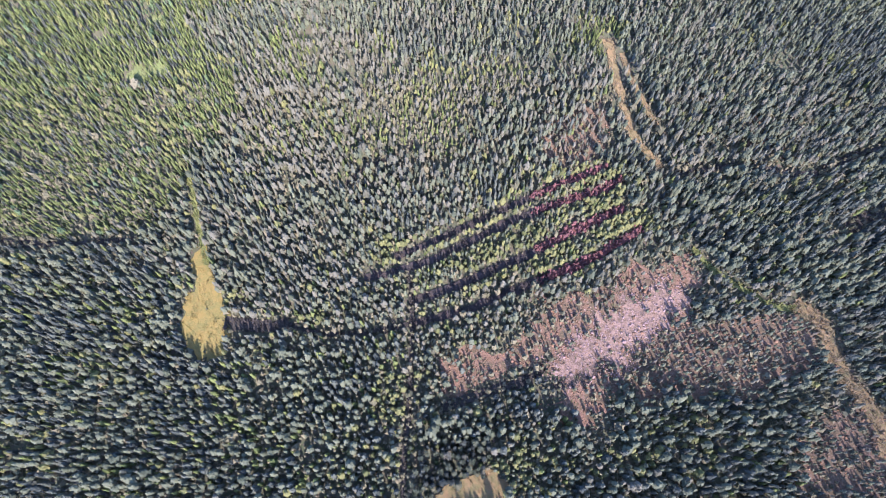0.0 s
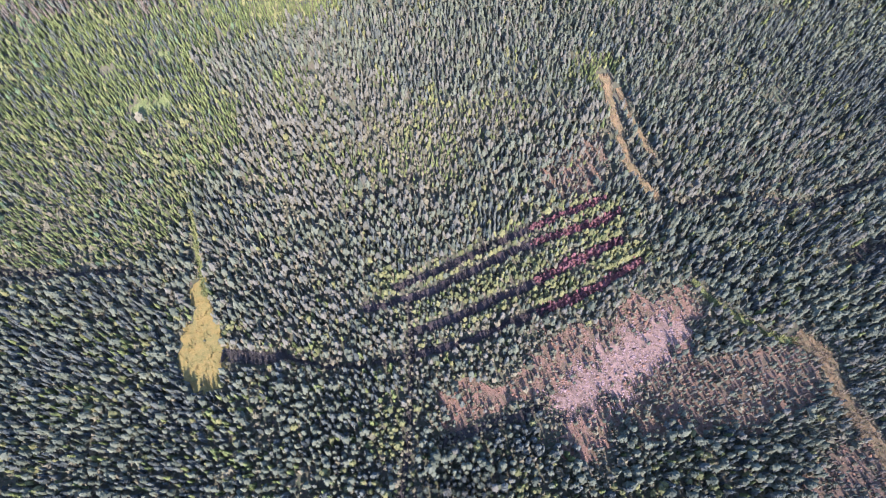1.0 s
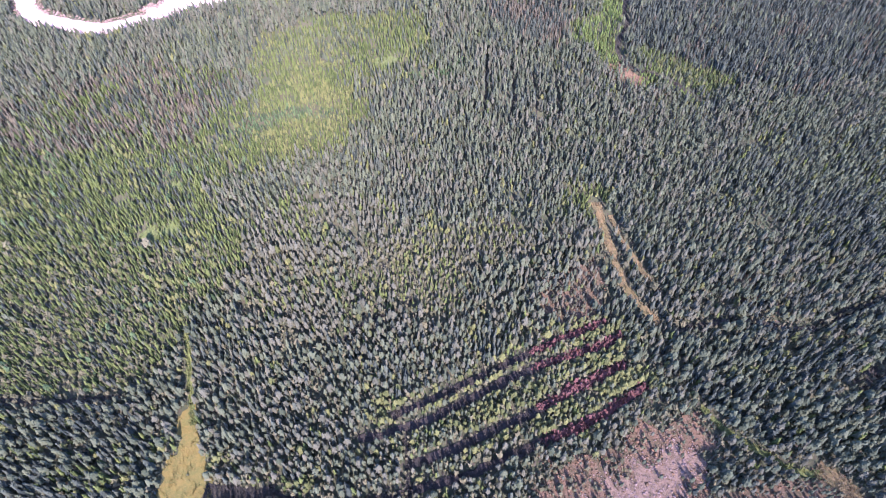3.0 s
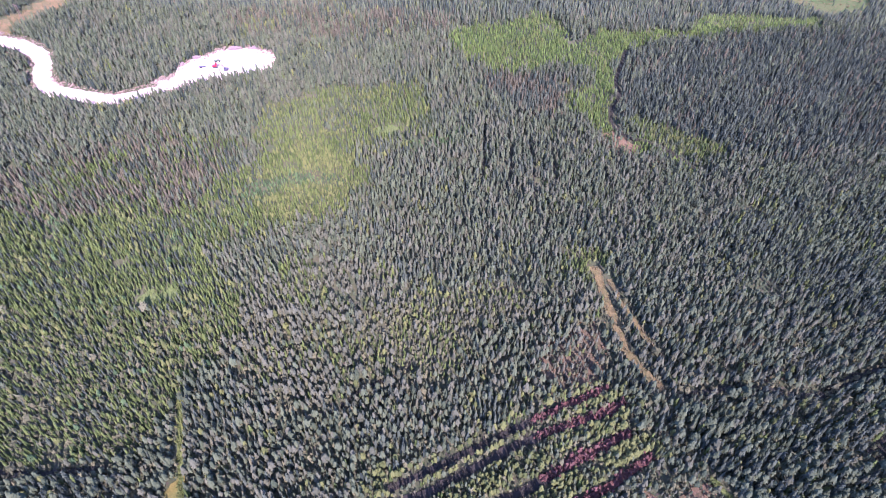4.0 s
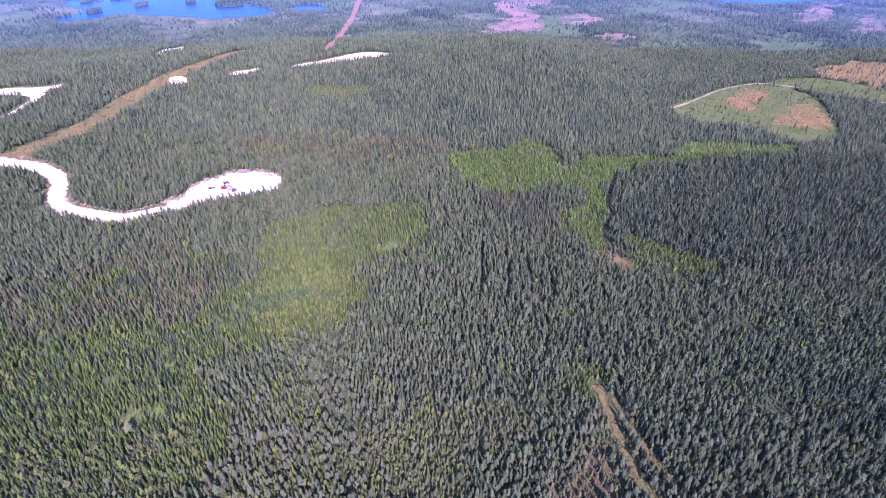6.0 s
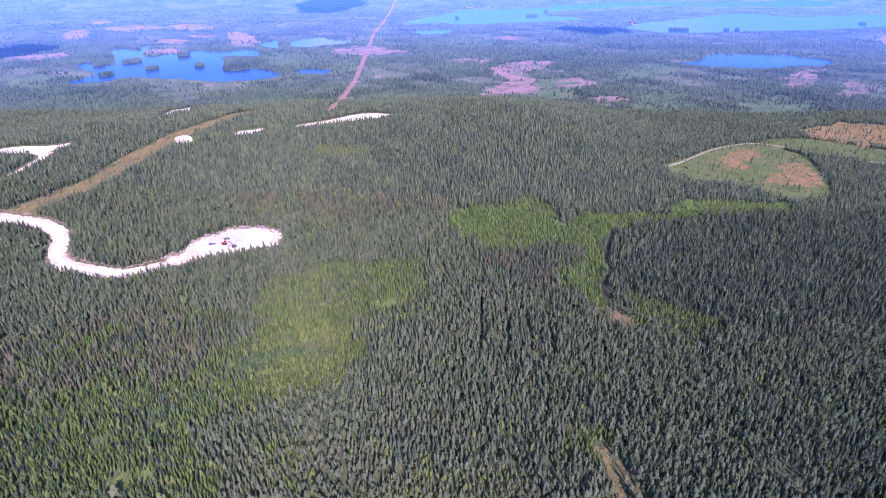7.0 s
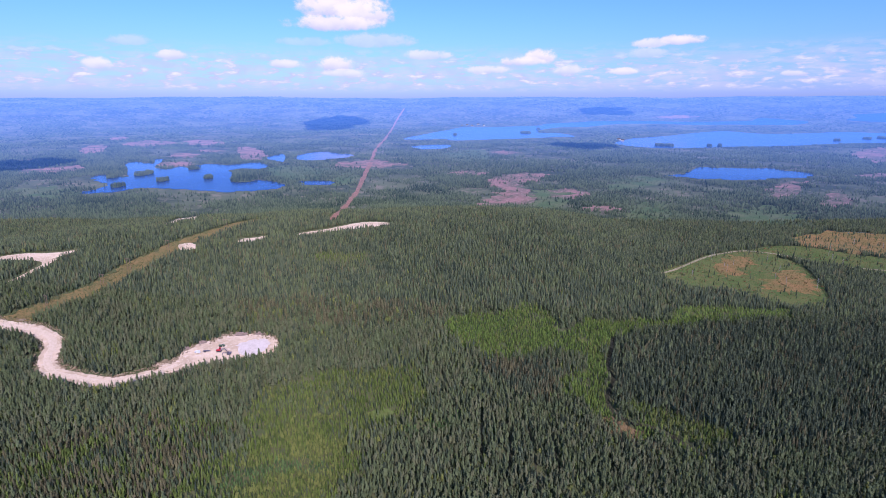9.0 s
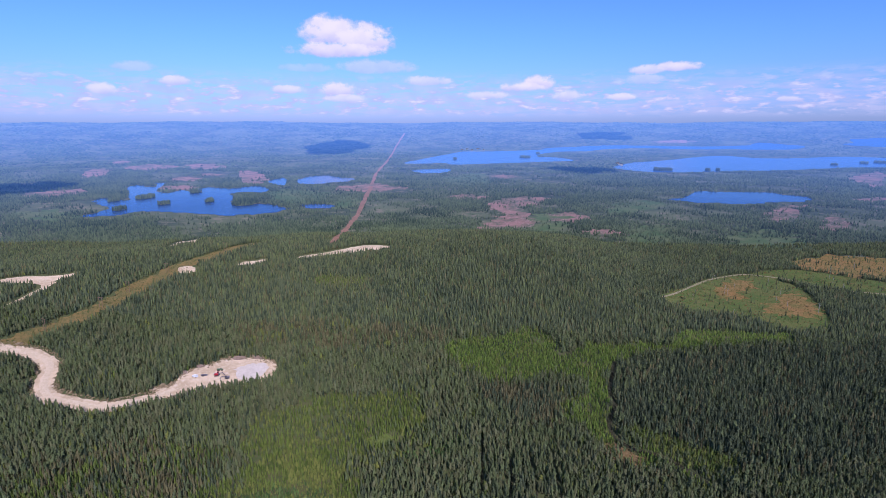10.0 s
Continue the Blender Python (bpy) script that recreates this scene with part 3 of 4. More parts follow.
def rough_edge(poly, amount):
    d = np.roll(poly, -1, 0) - np.roll(poly, 1, 0)
    nrm = np.stack([d[:, 1], -d[:, 0]], -1) / np.maximum(np.linalg.norm(d, axis=1), 1e-6)[:, None]
    return poly + nrm * rng.normal(0, amount, len(poly))[:, None]


def patch(name, poly, mat, lift, cell, label, category="ground", smooth=True):
    """A sheet of ground cover, draped on the land inside an outline."""
    lo, hi = poly.min(0), poly.max(0)
    gx, gy = np.meshgrid(np.arange(lo[0], hi[0], cell), np.arange(lo[1], hi[1], cell))
    gx, gy = (gx + rng.uniform(-.2, .2, gx.shape) * cell).ravel(), (gy + rng.uniform(-.2, .2, gy.shape) * cell).ravel()
    k = inside(poly, gx, gy) & (near_line(np.vstack([poly, poly[:1]]), gx, gy) > cell * .3)
    n = len(poly)
    pts = [Vector(p) for p in poly] + [Vector(p) for p in np.stack([gx[k], gy[k]], -1)]
    v, _, f, *_ = delaunay_2d_cdt(pts, [(i, (i + 1) % n) for i in range(n)], [], 1, 1e-4)
    v = np.array([(p.x, p.y) for p in v])
    f = np.array([t for t in f if len(t) == 3])
    z = land(v[:, 0], v[:, 1]) + lift
    return tagged(new(name, mesh_of(name, np.column_stack([v, z]), f, mat, smooth=smooth)), label, category, kind="structure")


def ribbon(name, line, width, mat, lift, label, category="road"):
    """A strip of ground along a line, with uneven edges."""
    d = np.gradient(line, axis=0)
    nrm = np.stack([-d[:, 1], d[:, 0]], -1) / np.linalg.norm(d, axis=1)[:, None]
    cols = []
    for s in (-1, -.6, -.2, .2, .6, 1):
        off = s * width / 2 * (1 + (rng.normal(0, .22 if category != "road" else .1, len(line)) if abs(s) == 1 else 0))
        p = line + nrm * np.asarray(off).reshape(-1, 1)
        cols.append(np.column_stack([p, land(p[:, 0], p[:, 1]) + lift + (.25 if abs(s) < .9 and category == "road" else 0)]))
    v = np.stack(cols, 1).reshape(-1, 3)
    i, j = np.meshgrid(np.arange(len(line) - 1), np.arange(5), indexing="ij")
    a = i * 6 + j
    f = np.stack([a, a + 6, a + 7, a + 1], -1).reshape(-1, 4)[:, ::-1]
    return tagged(new(name, mesh_of(name, v, f, mat, smooth=True)), label, category, kind="structure")


COVER = {
    "crushed": ("crushed_rock", "pale grey crushed rock spread on the pad"),
    "meadow": ("clearing", "small clearing of yellow dry grass among pines"), "boulder": ("boulder_field", "pale pinkish field of loose stones"),
    "slash": ("felled_area", "pinkish felled area with logging slash"), "brownfloor": ("thinned_ground", "brown needle-strewn ground under thinned trees"),
    "greenmeadow": ("clearing", "small clearing of bright green grass in young woods"),
    "tan": ("clearing", "small clearing of tan grass"), "clearcut": ("clearcut", "grassy olive-green clearcut"),
    "redcut": ("clearcut", "reddish brown clearcut covered in slash"), "farcut": ("clearcut", "distant pinkish clearcut"),
    "fargreen": ("meadow", "distant pale green felled area with young growth"),
}
RIDE = {
    "gravel_road": "pale graded gravel construction road", "forest_road": "tan gravel forest road", "power_corridor": "brown grassy power line corridor",
    "far_corridor": "reddish straight corridor cut through distant woods", "grass_ride": "tan grassy ride between trees",
    "lime_ride": "yellow-green grassy line between the trees",
    "ditch_shade_ride": "overgrown dark line between the trees: ditches, machine tracks and painted edge shade", "strip_gap": "reddish brush in a felled strip between tree rows",
}
stands = [(k, np.array(p, float)) for k, p in STANDS]
opens = [(k, rough_edge(curve(p, True, 7), {"farcut": 9, "fargreen": 12, "boulder": 2.4, "slash": 2.4, "brownfloor": 2.4, "redcut": 5, "meadow": .7, "greenmeadow": .7, "tan": .7, "crushed": .8}.get(k, 1.5))) for k, p in OPEN]
lakes = [rough_edge(curve(p, True, 6), 3.0) for p in LAKES]
pads = [rough_edge(curve(p, True), .4) for p in PADS]
rides = [(k, wd, curve(p, False, 8)) for k, wd, p in RIDES]
for k, p in opens:
    patch(COVER[k][0], p, SOILS[k], {"boulder": .42, "redcut": .42, "clearcut": .36, "crushed": .62, "slash": .27, "brownfloor": .22}.get(k, .3), 30 if k in ("farcut", "fargreen") else 3, COVER[k][1])
for p in lakes:
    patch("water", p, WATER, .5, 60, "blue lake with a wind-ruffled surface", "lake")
for p in pads:
    patch("gravel_pad", p, GRAVEL, .5, 4, "pale pinkish gravel construction pad", "gravel")
for k, wd, p in rides:
    if k == "strip_gap":
        ribbon("red_brush", p[p[:, 0] > 33], wd * .8, SOILS["red_brush"], .5, "reddish brush in a felled strip between tree rows", "ground")
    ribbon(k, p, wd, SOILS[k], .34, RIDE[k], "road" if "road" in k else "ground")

# ---- trees ----
OCT = np.array([(1, 0, 0), (0, 1, 0), (-1, 0, 0), (0, -1, 0), (0, 0, 1), (0, 0, -1)], float)
OCT_F = np.array([(0, 1, 4), (1, 2, 4), (2, 3, 4), (3, 0, 4), (1, 0, 5), (2, 1, 5), (3, 2, 5), (0, 3, 5)])


def tuft(r, c, sx, sy, sz):
    """One irregular tuft of needles or leaves."""
    a = r.uniform(0, 6.3)
    v = OCT * r.uniform(.75, 1.25, (6, 1)) * (sx, sy, sz)
    v = np.stack([v[:, 0] * math.cos(a) - v[:, 1] * math.sin(a), v[:, 0] * math.sin(a) + v[:, 1] * math.cos(a), v[:, 2]], -1)
    return v + r.normal(0, .12, (6, 3)) * sx + c, OCT_F


def stem(h, r0, n=5):
    a = np.arange(n) / n * 2 * np.pi
    ring = np.stack([np.cos(a), np.sin(a), 0 * a], -1)
    v = np.vstack([ring * r0 + (0, 0, -.4), ring * r0 * .35 + (0, 0, h)])
    f = [t for i in range(n) for t in ((i, (i + 1) % n, n + i), ((i + 1) % n, n + (i + 1) % n, n + i))]
    return v, np.array(f)


def skirt(r, z0, z1, rad, n):
    """One whorl of drooping branches, as a ragged cone."""
    a = (np.arange(2 * n) + r.uniform(0, 1)) / (2 * n) * 2 * np.pi
    q = np.where(np.arange(2 * n) % 2, .52, 1.0) * r.uniform(.8, 1.2, 2 * n) * rad
    z = z0 + np.where(np.arange(2 * n) % 2, .25, -.1) * (z1 - z0) + r.normal(0, .05, 2 * n)
    v = np.vstack([np.stack([np.cos(a) * q, np.sin(a) * q, z], -1), [(r.normal(0, .04), r.normal(0, .04), z1)]])
    return v, np.array([(i, (i + 1) % (2 * n), 2 * n) for i in range(2 * n)])


def join(bits):
    v, f, k = [], [], 0
    for a, b in bits:
        v.append(a)
        f.append(b + k)
        k += len(a)
    return np.vstack(v), np.vstack(f)


def crown(r, n, low, wide, pointed, core=4):
    """A crown one metre high: a dark heart and n ragged sprays of needles or leaves round it, each leaning its own way."""
    def reach(t):
        return wide * ((1 - t) ** .75 + .04 if pointed else min(1, .5 + 1.9 * t) * (1 - t ** 2.6) ** .8 + .05)
    a = np.arange(core) / core * 2 * np.pi + r.uniform(0, 6)
    m = .3 if pointed else .45
    q = reach(m if not pointed else .05) * .62
    v = [np.stack([np.cos(a) * q, np.sin(a) * q, 0 * a + low + (1 - low) * (m if not pointed else .08)], -1), [(0, 0, .96)], [(0, 0, low * .8)]]
    f = [(i, (i + 1) % core, core) for i in range(core)] + [((i + 1) % core, i, core + 1) for i in range(core)]
    v, k = [np.vstack(v)], core + 2
    for i in range(n):
        t = 1 - ((i + r.uniform(.2, .8)) / n) ** .62 if pointed else ((i + r.uniform(.2, .8)) / n) ** .8
        a, q = i * 2.4 + r.uniform(-.5, .5), reach(t) * r.uniform(.75, 1.2)
        z = low + (1 - low) * t * .96
        out, side = np.array([math.cos(a), math.sin(a), 0]), np.array([-math.sin(a), math.cos(a), 0])
        wd = (.34 * wide + .34 * q) * r.uniform(.75, 1.35) * (20 / n) ** .33
        roll = r.uniform(-.6, .6)
        lift = np.array([0, 0, wd * math.sin(roll)])
        dz = (-.75 if pointed else -.2) * q + r.uniform(-.4, .4) * wd
        if i % 3:
            tri = [out * q * .2 + side * wd * .8 + (0, 0, z + .9 * wd) + lift, out * q * .2 - side * wd * .8 + (0, 0, z + .9 * wd) - lift, out * q + (0, 0, z + dz)]
        else:
            tri = [out * q * .1 + (0, 0, z + .9 * wd), out * q * .95 + side * wd * .7 + (0, 0, z + dz) + lift, out * q * .95 - side * wd * .7 + (0, 0, z + dz) - lift]
        v.append(np.array(tri))
        f.append((k, k + 1, k + 2))
        k += 3
    return np.vstack(v), np.array(f)


def cone_tree(r, tiers, n, wide=.19, low=.1):
    bits = []
    for i in range(tiers):
        t = i / tiers
        z0 = low + (1 - low) * t
        z1 = min(1.0, z0 + (1 - low) / tiers * 1.75)
        bits.append(skirt(r, z0, 1.0 if i == tiers - 1 else z1, wide * (1 - t) ** .85 * r.uniform(.9, 1.1) + .02, n))
    return join(bits)


def variants(shape, lod, seed):
    r = np.random.default_rng(seed)
    n = (26, 11)[lod] if lod < 2 else 0
    if lod == 2:
        wide = {"round": .125, "bush": .2, "cone": .12}[shape]
        return [cone_tree(r, 1 + i % 2, 3, wide * r.uniform(.85, 1.1), .12) for i in range(9)]
    if shape == "round":
        return [crown(r, n, r.uniform(.22, .4), r.uniform(.128, .165), i % 3 == 0, 4 - lod) for i in range(12)]
    if shape == "bush":
        return [crown(r, n, r.uniform(.1, .2), r.uniform(.2, .25), False, 4 - lod) for i in range(8)]
    return [crown(r, n, .08, r.uniform(.138, .175), True, 4 - lod) for i in range(10)]


SPECIES = {
    "pine": ("round", PINE, "pine_woods", "grey-green mature pine woods"),
    "spruce": ("cone", SPRUCE, "spruce_woods", "dark green spruce woods"),
    "young": ("cone", YOUNG, "young_spruce_stand", "dense olive-green young spruce stand"),
    "sapling": ("cone", SAPLING, "sapling_stand", "bright green thicket of saplings"),
    "birch": ("bush", BIRCH, "birch_scrub", "yellow-green birch scrub"),
    "pale": ("round", PALE, "pale_pine_woods", "pale greyish pine woods"),
    "thicket": ("bush", THICKET, "young_thicket", "low blue-green deciduous thicket"),
    "brown": ("cone", BROWNED, "browned_spruce_woods", "brownish spruce woods"),
}
# height, spacing, share kept, mix of species
KINDS = {
    "pine": (6.4, 1.89, .96, {"pine": .52, "spruce": .19, "pale": .24, "birch": .025, "young": .025}),
    "gloom": (6.9, 2.02, .97, {"spruce": .8, "pine": .12, "brown": .08}),
    "deep": (6.6, 1.92, .97, {"spruce": .52, "pine": .4, "young": .05, "birch": .03}),
    "dark": (7.2, 1.89, .97, {"pine": .44, "spruce": .36, "young": .15, "birch": .05}),
    "darktall": (7.8, 1.98, .96, {"pine": .5, "spruce": .35, "pale": .05, "birch": .04, "young": .06}),
    "young": (4.3, 1.56, .95, {"young": .72, "spruce": .17, "pine": .06, "birch": .04, "thicket": .01}),
    "lime": (3.6, 1.45, .98, {"young": .7, "birch": .28, "spruce": .02}),
    "mixed": (4.6, 1.7, .97, {"young": .64, "pine": .16, "birch": .14, "spruce": .06}),
    "thicket": (2.6, 1.5, .98, {"thicket": .9, "birch": .1}),
    "bright": (3.5, 1.5, .97, {"sapling": .74, "young": .16, "spruce": .06, "birch": .04}),
    "brown": (5.8, 1.8, .96, {"brown": .38, "spruce": .14, "pine": .16, "young": .32}),
    "brownmix": (6.2, 1.98, .95, {"brown": .44, "spruce": .24, "pine": .26, "birch": .06}),
    "purple": (6.6, 2.07, .95, {"brown": .45, "spruce": .55}),
    "pale": (6.0, 2.0, .96, {"pale": .6, "young": .22, "birch": .08, "pine": .1}),
    "limepale": (4.5, 1.85, .97, {"pale": .4, "birch": .2, "young": .4}),
    "brownthin": (4.6, 2.2, .8, {"pale": .7, "brown": .2, "birch": .1}),
    "birchy": (4.6, 1.44, .97, {"birch": .52, "young": .16, "pine": .32}),
    "thin": (3.6, 1.85, .85, {"pine": .5, "brown": .25, "pale": .25}),
}
NAMES = list(KINDS)


def open_ground(x, y, margin=0.0):
    """Where nothing tall grows."""
    c = np.zeros(x.shape, bool)
    for k, p in opens:
        if k in ("meadow", "tan", "greenmeadow"):
            c |= inside(p, x, y) & (rng.random(x.shape) < (.8 if k == "greenmeadow" else 1))
        elif k == "boulder":
            c |= inside(p, x, y) & (rng.random(x.shape) < .9)
        elif k in ("clearcut", "redcut", "farcut", "fargreen"):
            c |= inside(p, x, y) & (rng.random(x.shape) < {"farcut": .93, "fargreen": .7}.get(k, .97))
        elif k == "slash":
            c |= inside(p, x, y) & (rng.random(x.shape) < .66)
    for p in lakes:
        c |= inside(p, x, y)
    for i, p in enumerate(pads):
        c |= inside(p, x, y) | (near_line(np.vstack([p, p[:1]]), x, y) < (0, 4)[i > 0])
    for k, wd, p in rides:
        c |= near_line(p, x, y) < wd / 2 + (2.2 if k == "gravel_road" else .7)
    return c


def scatter(spacing, y0, y1):
    n = int((y1 - y0) / spacing) + 1
    rows = []
    for i in range(n):
        y = y0 + i * spacing
        w2 = .815 * math.hypot(180, max(y, 0)) + 12
        x = np.arange(-w2, w2, spacing)
        rows.append(np.stack([x + (i % 2) * spacing / 2, np.full(len(x), y)], -1))
    p = np.vstack(rows)
    return p + rng.uniform(-.42, .42, p.shape) * spacing


CLUMP = {"birch": 1.0, "thicket": 1.3, "young": .7, "pale": .8, "brown": .8, "spruce": .6}


def clump(p, i):
    """Uneven waves over the land, between -2 and 2, other ones for each species."""
    a, b = p[:, 0] + 37 * i, p[:, 1] - 23 * i
    return (np.sin(a / 8.3 + 1.7 * np.sin(b / 13 + i)) + np.sin(b / 10.7 + 1.9 * np.sin(a / 17 - i)) + .7 * np.sin((a + b) / 4.1 + 2 * np.sin(a / 6))) * .75


def plant(lod, r0, r1, thin=1.0):
    """Trees with their stand, species and height, for a belt of the land between two distances north."""
    found = []
    for kind, (h, sp, share, mix) in KINDS.items():
        polys = [(i, p) for i, (k, p) in enumerate(stands) if k == kind]
        if kind == "pine":
            p = scatter(sp * thin, r0, r1)
        elif polys:
            q = np.vstack([s for _, s in polys])
            p = scatter(sp * thin, max(r0, q[:, 1].min()), min(r1, q[:, 1].max())) if min(r1, q[:, 1].max()) > max(r0, q[:, 1].min()) else np.zeros((0, 2))
            p = p[(p[:, 0] > q[:, 0].min()) & (p[:, 0] < q[:, 0].max())]
        else:
            continue
        if not len(p):
            continue
        own = np.full(len(p), NAMES.index("pine"))
        bx, by = p[:, 0], p[:, 1]
        wob = p + np.stack([np.sin(by * .35) + np.sin(bx * .5) + 2 * np.sin(by * .11 + bx * .05), np.cos(bx * .4) + 2 * np.sin(bx * .13 + 2) + np.sin(by * .21)], -1) * 1.6
        wob += rng.normal(0, 1.3, p.shape) * (1 + .9 * (p[:, 1:] > 100))
        for k, s in stands:
            own[inside(s, wob[:, 0], wob[:, 1])] = NAMES.index(k)
        p = p[(own == NAMES.index(kind)) & (rng.random(len(p)) < share)]
        p = p[~open_ground(p[:, 0], p[:, 1])]
        # small natural gaps
        gap = np.sin(p[:, 0] * .21 + 1.3) * np.sin(p[:, 1] * .17) + np.sin(p[:, 0] * .07 + p[:, 1] * .09)
        p = p[(gap > -1.35) | (rng.random(len(p)) < .4)]
        if lod == 2 and kind == "pine":
            mix = {"spruce": .62, "pine": .3, "pale": .02, "brown": .05, "birch": .01}
        # each species grows in groups of its own
        share_of = np.stack([q * np.exp(CLUMP.get(s, .5) * clump(p, i)) for i, (s, q) in enumerate(mix.items())], -1)
        share_of = np.cumsum(share_of / share_of.sum(1, keepdims=True), 1)
        sp_i = np.minimum((rng.random((len(p), 1)) > share_of).sum(1), len(mix) - 1)
        hs = h * np.clip(rng.normal(1, .22, len(p)), .45, 1.5)
        hs *= .8 + .08 * ease(90, 190, p[:, 1]) - .12 * ease(370, 480, p[:, 1])
        if kind not in ("young", "lime", "bright", "thicket", "mixed"):
            hs *= 1 + .1 * ease(300, 420, p[:, 1])  # older woods round the ridge
        for i, s in enumerate(mix):
            m = sp_i == i
            f = {"birch": .72, "pale": 1.05, "young": .85}.get(s, 1.0) if kind not in ("young", "lime", "bright", "birchy") else 1.0
            found.append((s, p[m], hs[m] * f))
    return found


def grow(shapes, p, h, spread, r):
    """All trees of one kind as one mesh: the variants turned, scaled and set on the land."""
    vs, fs, ts, k = [], [], [], 0
    pick = r.integers(0, len(shapes), len(p))
    z = land(p[:, 0], p[:, 1])
    for i, (v, f) in enumerate(shapes):
        m = np.where(pick == i)[0]
        if not len(m):
            continue
        a, s = r.uniform(0, 6.3, len(m)), h[m]
        wd = s * r.uniform(.85, 1.2, len(m)) * spread
        c, d = np.cos(a)[:, None], np.sin(a)[:, None]
        x = (v[:, 0] * c - v[:, 1] * d) * wd[:, None] + p[m, 0][:, None]
        y = (v[:, 0] * d + v[:, 1] * c) * wd[:, None] + p[m, 1][:, None]
        zz = v[:, 2] * s[:, None] + z[m][:, None]
        vs.append(np.stack([x, y, zz], -1).reshape(-1, 3))
        fs.append((f[None] + (np.arange(len(m)) * len(v))[:, None, None]).reshape(-1, 3) + k)
        ts.append(np.repeat(r.random(len(m)), len(v)) + r.normal(0, .16, len(m) * len(v)))
        k += len(m) * len(v)
    return np.vstack(vs), np.vstack(fs), np.concatenate(ts)


SINGLE = {"pine": ("pine_tree", "slender pine with a grey-green crown"), "spruce": ("spruce_tree", "narrow dark green spruce"),
          "birch": ("birch_tree", "small birch with yellow-green leaves"), "pale": ("pine_tree", "pine with a pale greyish crown")}


def single_trees(s, shape, mat, p, h):
    """The trees of the felled strips, one by one: trunk and crown."""
    if s not in SINGLE:
        return
    name, label = SINGLE[s]
    crowns = []
    for i, (v, f) in enumerate(variants(shape, 0, 31)):
        crowns.append(mesh_of("crown", v, f, mat, np.full(len(v), (i * .37) % 1)))
    trunk = mesh_of("trunk", *stem(.85, .014, 5), BARK)
    for (x, y), hh in zip(p, h):
        base = tagged(new(name), label, "tree", "trees between the felled strips")
        base.matrix_world = pose(x, y, float(land(x, y)), 0, 0, rng.uniform(0, 360)) @ Matrix.Diagonal((hh, hh, hh, 1))
        for part_name, me in (("crown", crowns[rng.integers(len(crowns))]), ("trunk", trunk)):
            new(part_name, me).parent = base


def spray(v, f, base, tip, wide, r):
    """One flat bough with a ragged fringe of needles, drooping at its tip."""
    d = tip - base
    side = np.array([-d[1], d[0], 0]) / max(np.hypot(d[0], d[1]), 1e-6)
    k = len(v)
    v.append(base)
    for s in (1, -1):
        for t in (.3, .55, .8):
            v.append(base + d * (t + r.uniform(-.06, .06)) + side * s * wide * (1.15 - t) * r.uniform(.7, 1.3) + (0, 0, -.35 * wide * r.uniform(.2, 1)))
            v.append(base + d * (t + .1) + side * s * wide * .3 * (1.15 - t))
    v.append(tip)
    n = len(v) - 1
    for o in (1, 7):
        for i in range(5):
            f.append((k, k + o + i, k + o + i + 1))
        f.append((k, k + o + 5, n))


def full_tree(r, low, wide, whorls, up):
    """A conifer crown one metre high, bough by bough."""
    v, f = [], []
    for i in range(whorls):
        t = (i + r.uniform(0, .6)) / whorls
        z, n = low + (.98 - low) * t, 7
        reach = wide * ((1 - t) ** .8 if up < 0 else (1 - t ** 2.2) * min(1, .55 + 1.6 * t)) + .012
        for j in range(n):
            a, q = j / n * 6.283 + r.uniform(-.4, .4) + i * .7, reach * r.uniform(.7, 1.2)
            base = np.array([0, 0, z])
            spray(v, f, base, base + (math.cos(a) * q, math.sin(a) * q, up * q * r.uniform(.5, 1.3)), q * .42, r)
    k = len(v)
    v += [np.array([.008, 0, .9]), np.array([-.008, .006, .9]), np.array([0, -.008, .9]), np.array([0, 0, 1.0])]
    f += [(k, k + 1, k + 3), (k + 1, k + 2, k + 3), (k + 2, k, k + 3)]
    return np.array(v), np.array(f)


def full_trees(s, mat, p, h):
    """The stand right under the craft, tree by tree with all its boughs."""
    name, label = SINGLE.get(s, SINGLE["birch"] if s == "birch" else SINGLE["spruce"])
    r = np.random.default_rng(5)
    pine = s in ("pine", "pale", "birch")
    crowns = []
    for i in range(4):
        v, f = full_tree(r, .3 if pine else .08, r.uniform(.13, .16) if pine else r.uniform(.15, .18), 12 if pine else 16, .35 if pine else -.35)
        crowns.append(mesh_of("crown", v, f, mat, np.full(len(v), (i * .37) % 1)))
    trunk = mesh_of("trunk", *stem(.9, .014, 7), BARK)
    for (x, y), hh in zip(p, h):
        base = tagged(new(name), label, "tree", "trees of the dense stand")
        base.matrix_world = pose(x, y, float(land(x, y)), rng.uniform(-2, 2), rng.uniform(-2, 2), rng.uniform(0, 360)) @ Matrix.Diagonal((hh, hh, hh, 1))
        for part_name, me in (("crown", crowns[rng.integers(len(crowns))]), ("trunk", trunk)):
            new(part_name, me).parent = base


BELTS = [(0, -48, 150, .94), (1, 150, 430, .87), (2, 430, 800, .96)]
